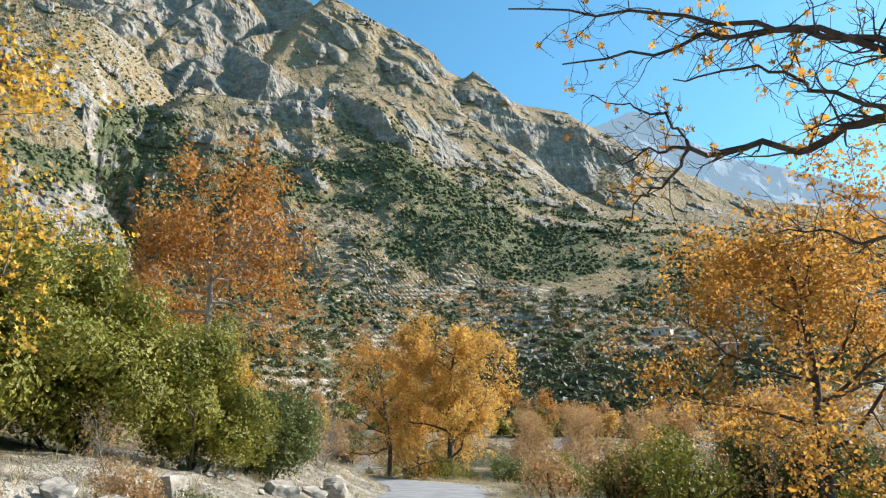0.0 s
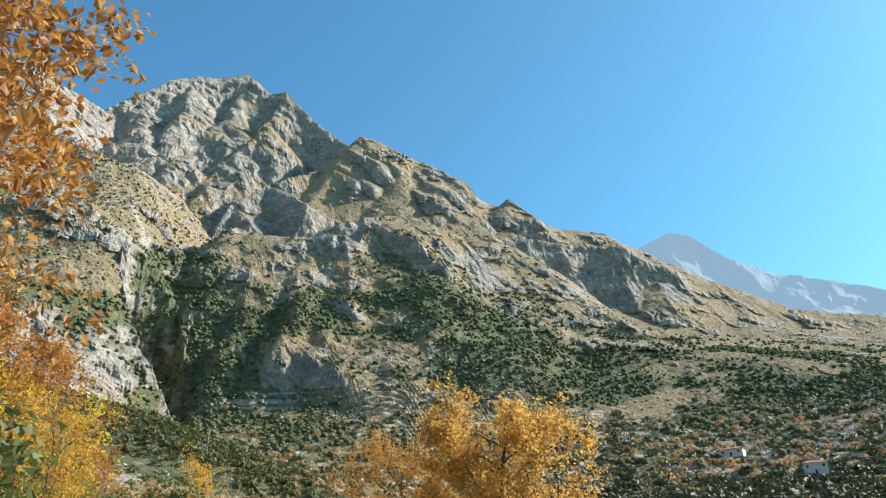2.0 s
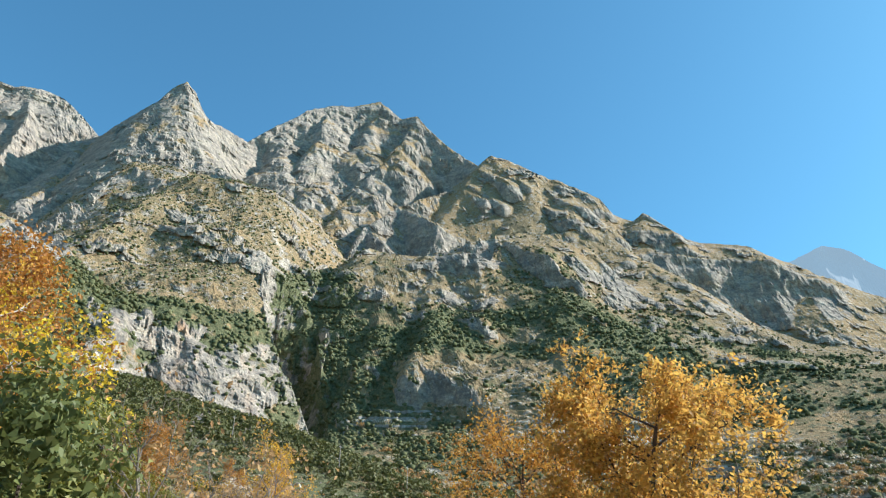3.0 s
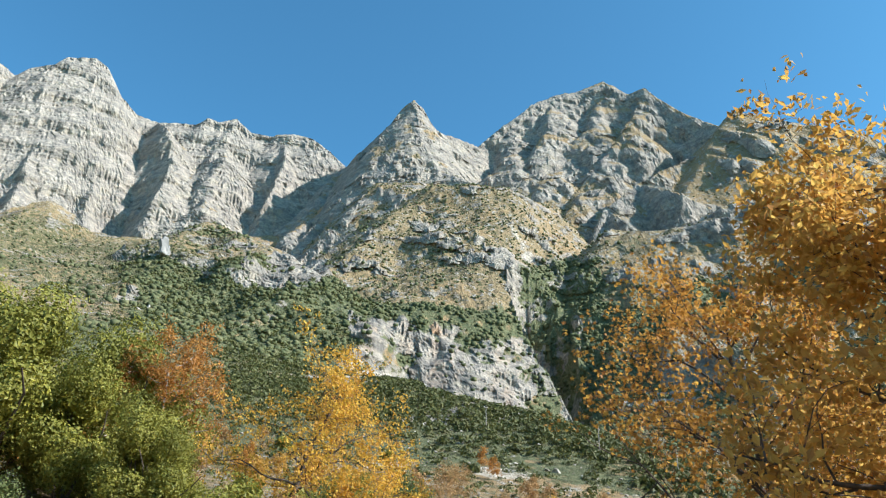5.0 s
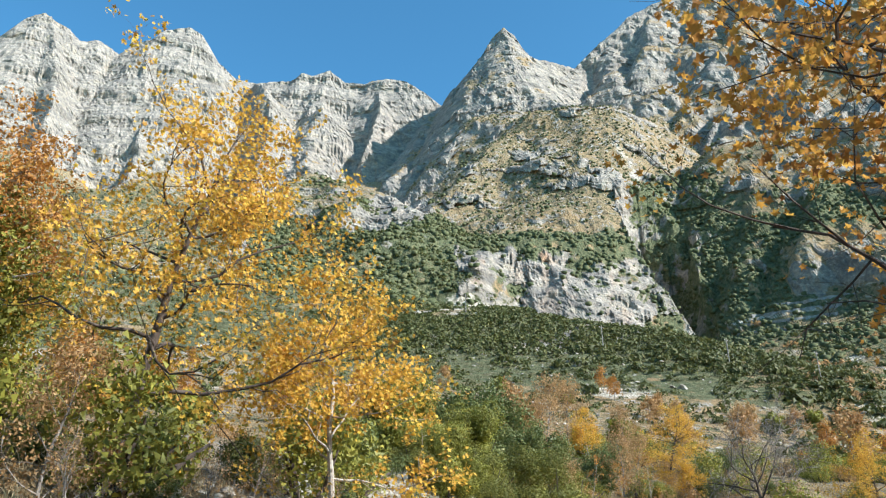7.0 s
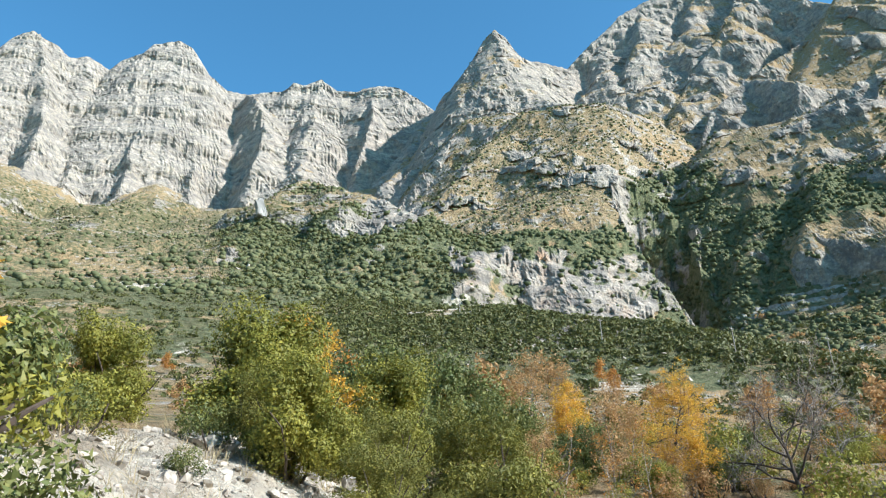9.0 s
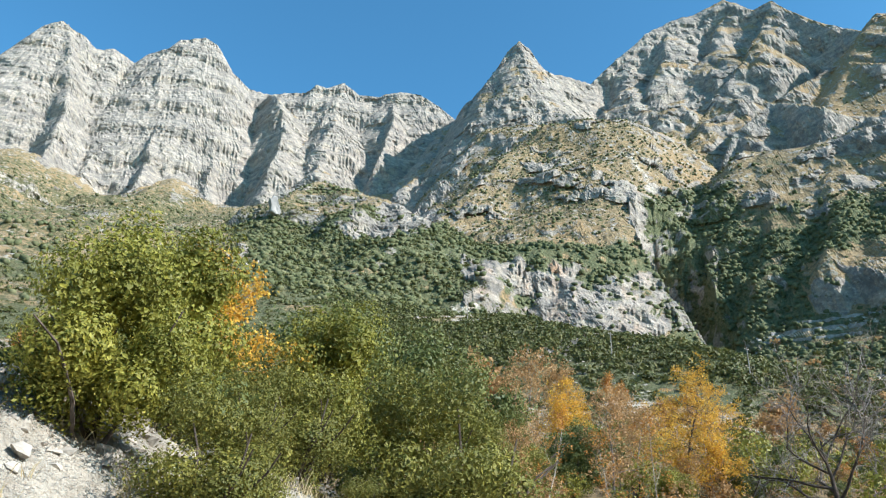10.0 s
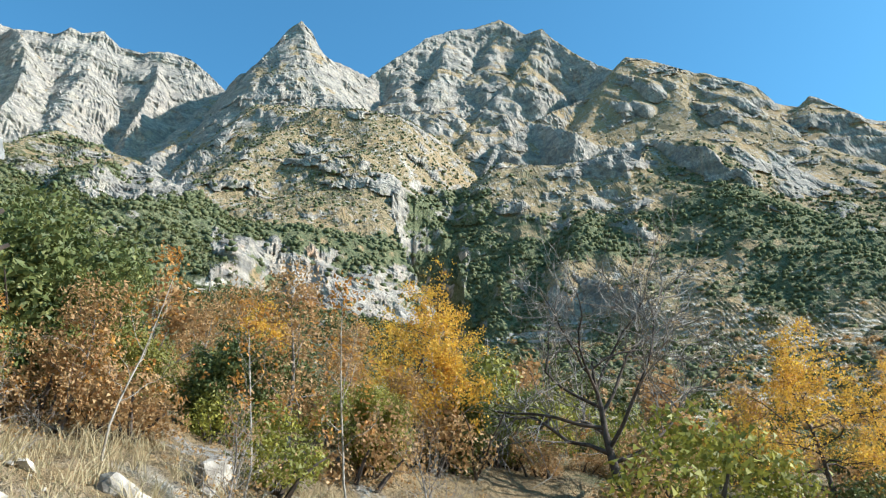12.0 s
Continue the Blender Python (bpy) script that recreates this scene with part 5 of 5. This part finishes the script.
LO, HI = 0.13, 0.88
rng = np.random.default_rng(71)
spots = []
for _ in range(46):
    x, y = bank_spot(rng, 4.2, 11, LO, HI)
    size = rng.uniform(0.15, 0.75) ** 1.3
    spots.append((x, y, ground_z(x, y) + size * 0.15, size, rng.uniform(0, 360)))
spots += [(x, y, ground_z(x, y) + 0.1, sz, tn) for x, y, sz, tn in ((44.6, 89.5, 0.5, 20), (43.0, 88.6, 0.62, 80), (46.0, 91.6, 0.4, 140), (54.8, 101.0, 0.5, 30), (57.2, 102.6, 0.5, 70), (58.0, 102.9, 0.6, 10),
                                                                     (52.6, 101.6, 0.35, 110), (20.5, 28.5, 1.1, 60), (18.6, 26.8, 0.9, 10), (23.0, 31.5, 0.9, 200), (15.5, 24.2, 0.8, 310), (6.4, 15.6, 0.8, 30), (4.8, 14.2, 0.6, 80), (2.8, 11.8, 0.7, 140), (4.2, 12.8, 0.5, 10), (8.0, 17.2, 0.8, 60), (3.0, 13.6, 0.6, 200), (7.2, 15.2, 0.5, 100), (5.6, 13.9, 0.4, 250), (3.6, 11.6, 0.45, 300), (5.2, 15.6, 0.6, 20), (6.9, 17.0, 0.5, 170), (2.2, 12.6, 0.5, 75))]
for _ in range(44):
    x, y = bank_spot(rng, 4.0, 10.5, 0.61, 0.78)
    size = rng.uniform(0.12, 0.4)
    spots.append((x, y, ground_z(x, y) + size * 0.1, size, rng.uniform(0, 360)))
spots = [p for p in spots if math.hypot(p[0] - 53.2, p[1] - 102.0) > 1.6] + [(54.15, 103.0, 0.92, 0.55, 25), (53.3, 105.2, 1.5, 0.5, 120), (55.4, 105.6, 1.35, 0.6, 60)]
rocks("bank_rock", "pale broken limestone rock on the cut bank", "rocks on the bank", M_ROCK, spots)


def rubble():
    rng = np.random.default_rng(72)
    base_v, base_f = rock_mesh(9, level=1)
    n = 6000
    v, f = [], []
    for k in range(n):
        x, y = bank_spot(rng, 3.3, 9.0, LO, HI) if k % 2 else bank_spot(rng, 3.6, 11.0, 0.60, 0.79)
        c, s = math.cos(k), math.sin(k)
        size = 0.04 + 0.2 * rng.random() ** 4
        p = base_v * size * rng.uniform(0.7, 1.3, 3)
        p = np.stack([p[:, 0] * c - p[:, 1] * s, p[:, 0] * s + p[:, 1] * c, p[:, 2]], 1)
        v.append((p, x, y))
    xs, ys = np.array([a[1] for a in v]), np.array([a[2] for a in v])
    z, _ = near_ground(xs, ys)
    verts = np.concatenate([p + np.array([x, y, h]) for (p, x, y), h in zip(v, z)])
    faces = np.concatenate([base_f + k * len(base_v) for k in range(n)])
    tagged(mesh_object("rubble", verts, faces, M_ROCK), "loose pale rubble on the cut bank", "rubble", kind="stuff")


rubble()


def slope_rubble():
    rng = np.random.default_rng(75)
    shapes = [rock_mesh(k, level=1) for k in (9, 10, 11)]
    weight = smooth(0.1, 0.3, K) * smooth(1.8, 1.2, K) * smooth(-12, -4, COL) * smooth(44, 34, COL) * R2
    weight = weight + 0.25 * (track + scree) * R2 * (K < 6)
    pick = rng.choice(weight.size, 1500, p=weight.ravel() / weight.sum())
    vs, fs, base = [], [], 0
    for k, i in enumerate(pick):
        v, f = shapes[k % 3]
        size = 0.25 + 0.9 * rng.random() ** 3
        vs.append(v * size * rng.uniform(0.7, 1.3, 3) + P2.reshape(-1, 3)[i] + rng.normal(0, 0.5, 3) * [1, 1, 0])
        fs.append(f + base)
        base += len(v)
    tagged(mesh_object("slope_rubble", np.vstack(vs), np.vstack(fs), M_ROCK), "grey limestone blocks strewn over the valley slope", "rubble", kind="stuff")


slope_rubble()


def dry_grass():
    rng = np.random.default_rng(73)
    n, blades = 3200, 14
    xs, ys = [], []
    for k in range(n):
        side = -1 if k % 5 < 3 else 1
        x, y = bank_spot(rng, 3.2, 11 if side < 0 else 9, LO, HI, side)
        if k % 4 == 0:
            x, y = rng.uniform(48, 66), rng.uniform(99.5, 108)
            if abs(beside_road(np.array([x]), np.array([y]))[0]) < 3.3:
                x, y = 50.0, 103.0 + rng.random()
        xs.append(x), ys.append(y)
    xs, ys = np.array(xs), np.array(ys)
    z, _ = near_ground(xs, ys)
    root = np.repeat(np.stack([xs, ys, z - 0.03], 1), blades, 0)
    m = len(root)
    root[:, :2] += rng.normal(0, 0.09, (m, 2))
    tall = rng.uniform(0.12, 0.5, (m, 1)) * np.repeat(rng.uniform(0.6, 1.4, (n, 1)), blades, 0)
    lean = rng.normal(0, 0.55, (m, 2))
    tip = root + np.column_stack([lean * tall, tall])
    mid = (root + tip) / 2 + np.column_stack([-0.12 * lean * tall, 0.08 * tall])
    w_ = unit(np.column_stack([rng.normal(0, 1, (m, 2)), np.zeros(m)])) * 0.006
    v = np.stack([root - w_, root + w_, mid + w_, mid - w_, tip], 1).reshape(-1, 3)
    b = np.arange(m)[:, None] * 5
    f = np.concatenate([b + np.array([[0, 1, 2]]), b + np.array([[0, 2, 3]]), b + np.array([[3, 2, 4]])])
    tagged(mesh_object("dry_grass", v, f, M_STRAW), "straw-coloured dry grass tufts along the road", "grass", kind="stuff")


dry_grass()

# low growth under the trees
under = [bush("low_bush", 81, 2.4, 1.6, 2500, 0.053, M_OLIVE, "low grey-green bush on the stony bank", "low bushes by the road", 9),
         bush("rusty_bush", 82, 2.2, 1.7, 2500, 0.048, M_BROWN, "low rusty-brown bush on the stony bank", "low bushes by the road", 9),
         bush("leafy_bush", 83, 2.6, 2.0, 2700, 0.056, M_GREEN, "low leafy green bush by the road", "low bushes by the road", 9)]
rng = np.random.default_rng(84)
placed = [0, 0, 0]
FILL = ((43.6, 85.5, 0.42, 0), (45.6, 84.0, 0.3, 0), (42.0, 83.6, 0.6, 0), (46.8, 85.8, 0.28, 1), (44.4, 82.0, 0.36, 0), (41.4, 86.0, 0.7, 2), (44.8, 79.8, 0.3, 1), (3.2, 12.9, 0.62, 1), (4.9, 13.4, 0.5, 0), (6.8, 16.4, 0.7, 1), (2.3, 11.6, 0.55, 0), (8.4, 16.6, 0.6, 0), (38.5, 71, 1.4, 2), (42.3, 72, 1.0, 0), (36.5, 67.5, 1.3, 2), (43.0, 75.8, 0.9, 1), (41, 77, 1.5, 2), (43.6, 78.8, 1.1, 0), (37.6, 62.8, 0.9, 0),
        (41.5, 81, 1.3, 2))
for k in range(160):
    b_, r_ = math.radians(rng.uniform(47, 73)), rng.uniform(24, 96)
    fx, fy = r_ * math.sin(b_), r_ * math.cos(b_)
    if k >= 44:
        b_, r_ = math.radians(rng.uniform(-2, 40)), rng.uniform(66, 145)
        fx, fy = CX + r_ * math.sin(b_), CY + r_ * math.cos(b_)
    FILL += ((fx, fy, rng.uniform(0.8, 2.0), int(rng.choice(3, p=(0.4, 0.3, 0.3)))),)
FILL = tuple(f for f in FILL if abs(beside_road(np.array([f[0]]), np.array([f[1]]))[0]) > 5)
for k in range(120 + len(FILL)):
    side = -1 if k % 3 else 1
    x, y = bank_spot(rng, 9.0 if side < 0 else 7.0, 24 if side < 0 else 32, LO, HI, side) if k < 88 else (rng.uniform(50, 86), rng.uniform(105, 116))
    i = int(rng.choice(3, p=(0.4, 0.28, 0.32) if k < 88 else (0.12, 0.78, 0.1)))
    big_as = rng.uniform(0.6, 1.5)
    if k >= 120:
        x, y, big_as, i = FILL[k - 120]
    m = pose(x, y, ground_z(x, y) - 0.1, 0, 0, rng.uniform(0, 360)) @ Matrix.Scale(big_as, 4)
    if placed[i]:
        copy_thing(under[i], pose(0, 0, 0)).matrix_basis = m
    else:
        under[i].matrix_basis = m
    placed[i] += 1


# ---- things on the far slopes ----
# bearing and angle of the place, turn, (length, depth, height of the walls)
HOUSES = ((67.6, 7.05, -60, (11, 8, 6.0), "pale two-storey house with a low tiled roof among terraces"),
          (62.1, 8.7, -75, (13, 7, 4.5), "long pale house with a red tiled roof among terraces"),
          (54.5, 10.4, -40, (7, 6, 4.5), "small pale hut with a tiled roof on the terraces"))
POLES = ((3.7, 15.9), (13.7, 12.7), (27.3, 9.6), (22.0, 11.0))
BOULDERS = ((18.9, 9.8, 2.6), (18.2, 9.9, 1.3), (7.3, 12.2, 1.5), (0.1, 16.1, 1.9), (1.0, 16.2, 1.5), (-0.8, 16.0, 1.4), (-6.8, 19.4, 3.4), (-7.6, 19.3, 2.6), (-12.0, 19.6, 3.6),
            (-12.8, 19.4, 2.6), (10.5, 11.0, 1.2), (14.0, 10.4, 1.1), (4.5, 12.6, 1.3), (21.5, 9.3, 1.3), (-3.5, 13.0, 1.4), (25.0, 8.6, 1.2))
TOOTH = (-11.6, 23.1)

EL2 = np.degrees(np.arctan2(Z2, R2))


def on_slope(bearing, angle, start=0):
    """The place on the slope at a bearing where it first stands at an angle above the drive."""
    c = int((bearing + 46) / DCOL)
    i = start + int(np.argmax(EL2[start:, c] >= angle))
    return VX[len(near_r) + i, c], VY[len(near_r) + i, c], Z2[i, c]


def house(x, y, z, turn, long, deep, tall, label):
    ob = thing("house", x, y, z - 0.6, turn, label, "house", "houses on the far slope")

    def box(name, x0, x1, y0, y1, z0, z1, mat, parent=ob):
        v = [(a, b, c) for a in (x0, x1) for b in (y0, y1) for c in (z0, z1)]
        f = [(0, 1, 3, 2), (4, 6, 7, 5), (0, 4, 5, 1), (2, 3, 7, 6), (0, 2, 6, 4), (1, 5, 7, 3)]
        return mesh_object(name, v, f, mat, parent)

    hx, hy = long / 2, deep / 2
    box("wall", -hx, hx, -hy, hy, 0, tall, M_WALL)
    e, rise = 0.4, deep * 0.22
    v = [(-hx - e, -hy - e, tall), (hx + e, -hy - e, tall), (hx + e, hy + e, tall), (-hx - e, hy + e, tall), (-hx * 0.6, 0, tall + rise), (hx * 0.6, 0, tall + rise),
         (-hx - e, -hy - e, tall + 0.2), (hx + e, -hy - e, tall + 0.2), (hx + e, hy + e, tall + 0.2), (-hx - e, hy + e, tall + 0.2)]
    f = [(6, 7, 5, 4), (8, 9, 4, 5), (0, 1, 7, 6), (1, 2, 8, 7), (2, 3, 9, 8), (3, 0, 6, 9), (0, 3, 2, 1)]
    t = [(7, 8, 5, 5), (9, 6, 4, 4)]
    me = bpy.data.meshes.new("roof")
    me.from_pydata(v, [], f + [q[:3] for q in t])
    me.materials.append(M_ROOF)
    roof = new("roof", me)
    roof.parent = ob
    box("chimney", hx * 0.3, hx * 0.3 + 0.6, -0.3, 0.3, tall, tall + rise + 0.8, M_WALL, roof)
    for i in range(3):
        cx = -hx + long * (i + 0.5) / 3
        if i == 1:
            box("door", cx - 0.5, cx + 0.5, -hy - 0.03, -hy + 0.05, 0.6, 2.8, M_DARK)
        else:
            win = box("window", cx - 0.55, cx + 0.55, -hy - 0.03, -hy + 0.05, tall - 2.0, tall - 0.7, M_DARK)
            box("sill", cx - 0.7, cx + 0.7, -hy - 0.15, -hy + 0.02, tall - 2.12, tall - 2.004, M_WALL, win)


for b_, a_, turn, size, label in HOUSES:
    x, y, z = on_slope(b_, a_)
    house(x, y, z, turn, *size, label)


def terrace_wall(bearing, span, angle):
    """A dry stone wall along the slope, as one uneven strip with thickness."""
    rng = np.random.default_rng(int(angle * 100))
    pts = np.array([on_slope(b, angle) for b in np.arange(bearing, bearing + span, 0.22)])
    pts[:, 2] = np.convolve(np.pad(pts[:, 2], 2, mode="edge"), np.ones(5) / 5, "valid")
    d = np.gradient(pts[:, :2], axis=0)
    side = np.stack([d[:, 1], -d[:, 0]], 1) / (np.linalg.norm(d, axis=1)[:, None] + 1e-6) * 0.4
    top = pts[:, 2] + 1.2 + rng.uniform(-0.25, 0.25, len(pts))
    v = np.concatenate([np.column_stack([pts[:, :2] + side, pts[:, 2] - 1.2]), np.column_stack([pts[:, :2] + 0.8 * side, top]),
                        np.column_stack([pts[:, :2] - 0.8 * side, top]), np.column_stack([pts[:, :2] - side, pts[:, 2] - 1.2])])
    n = len(pts)
    i = np.arange(n - 1)
    f = np.concatenate([np.stack([i + a * n, i + 1 + a * n, i + 1 + b * n, i + b * n], 1) for a, b in ((0, 1), (1, 2), (2, 3))])
    tagged(mesh_object("stone_terrace", v, f, M_CRAG), "weathered dry stone terrace edge on the far slope", "stone terrace", "stone terraces on the far slope")


for k_ in range(8):
    terrace_wall(48.6 + 0.5 * math.sin(2.3 * k_), 5.5 + 1.5 * math.cos(1.7 * k_), 7.6 + 0.42 * k_)
for k_ in range(4):
    terrace_wall(22.5 + 0.6 * k_, 6.0, 13.3 + 0.55 * k_)


def pole(x, y, z, tall, turn):
    ob = thing("utility_pole", x, y, z - 0.5, turn, "weathered wooden utility pole with a crossarm on the scrub slope", "utility pole", "poles on the slope")
    mesh_object("post", *tube([(0, 0, 0), (0.02, 0, tall / 2), (0, 0, tall)], [0.19, 0.16, 0.12], 8), M_POLE, ob)
    mesh_object("crossarm", *tube([(-1.1, 0, tall - 0.7), (1.1, 0, tall - 0.7)], [0.09, 0.09], 6), M_POLE, ob)
    for dx in (-0.95, 0.0, 0.95):
        mesh_object("insulator", *tube([(dx, 0, tall - 0.62), (dx, 0, tall - 0.35)], [0.07, 0.05], 6), M_WALL, ob)


for b_, a_ in POLES:
    pole(*on_slope(b_, a_), 10, 35)

rocks("boulder", "pale limestone boulder on the scrub slope", "boulders on the slope", M_ROCK,
      [(*on_slope(b_, a_), size, 40 * i) for i, (b_, a_, size) in enumerate(BOULDERS)], (13, 14, 15))
tx, ty, tz = on_slope(*TOOTH)
tooth = mesh_object("rock_tooth", *rock_mesh(17, 1.3, 1.25), M_CRAG)
tooth.matrix_basis = pose(tx, ty, tz + 7, 0, 4, 30) @ Matrix.Scale(9.0, 4)
tagged(tooth, "free-standing grey rock tooth on the mountain slope", "rock")


def clip_over_road(tree, clear=2.6, head=4.2):
    """Takes away the leaves that traffic would have brushed off."""
    for ob in tree.children:
        if ob.name.startswith("crown"):
            n = len(ob.data.vertices)
            co = np.empty(n * 3, np.float32)
            ob.data.vertices.foreach_get("co", co)
            m = np.array(tree.matrix_basis)
            w_ = co.reshape(-1, 3) @ m[:3, :3].T + m[:3, 3]
            bad = (np.abs(beside_road(w_[:, 0], w_[:, 1])) < clear) & (w_[:, 2] < head)
            bm = bmesh.new()
            bm.from_mesh(ob.data)
            bm.verts.ensure_lookup_table()
            k = int(tree["corners"])
            gone = [bm.verts[i] for i in np.nonzero(np.repeat(bad.reshape(-1, k).any(1), k))[0]]
            bmesh.ops.delete(bm, geom=gone, context="VERTS")
            bm.to_mesh(ob.data)
            bm.free()


clip_over_road(roadside, 3.4, 5.0)
clip_over_road(big_plane, 3.4, 5.0)
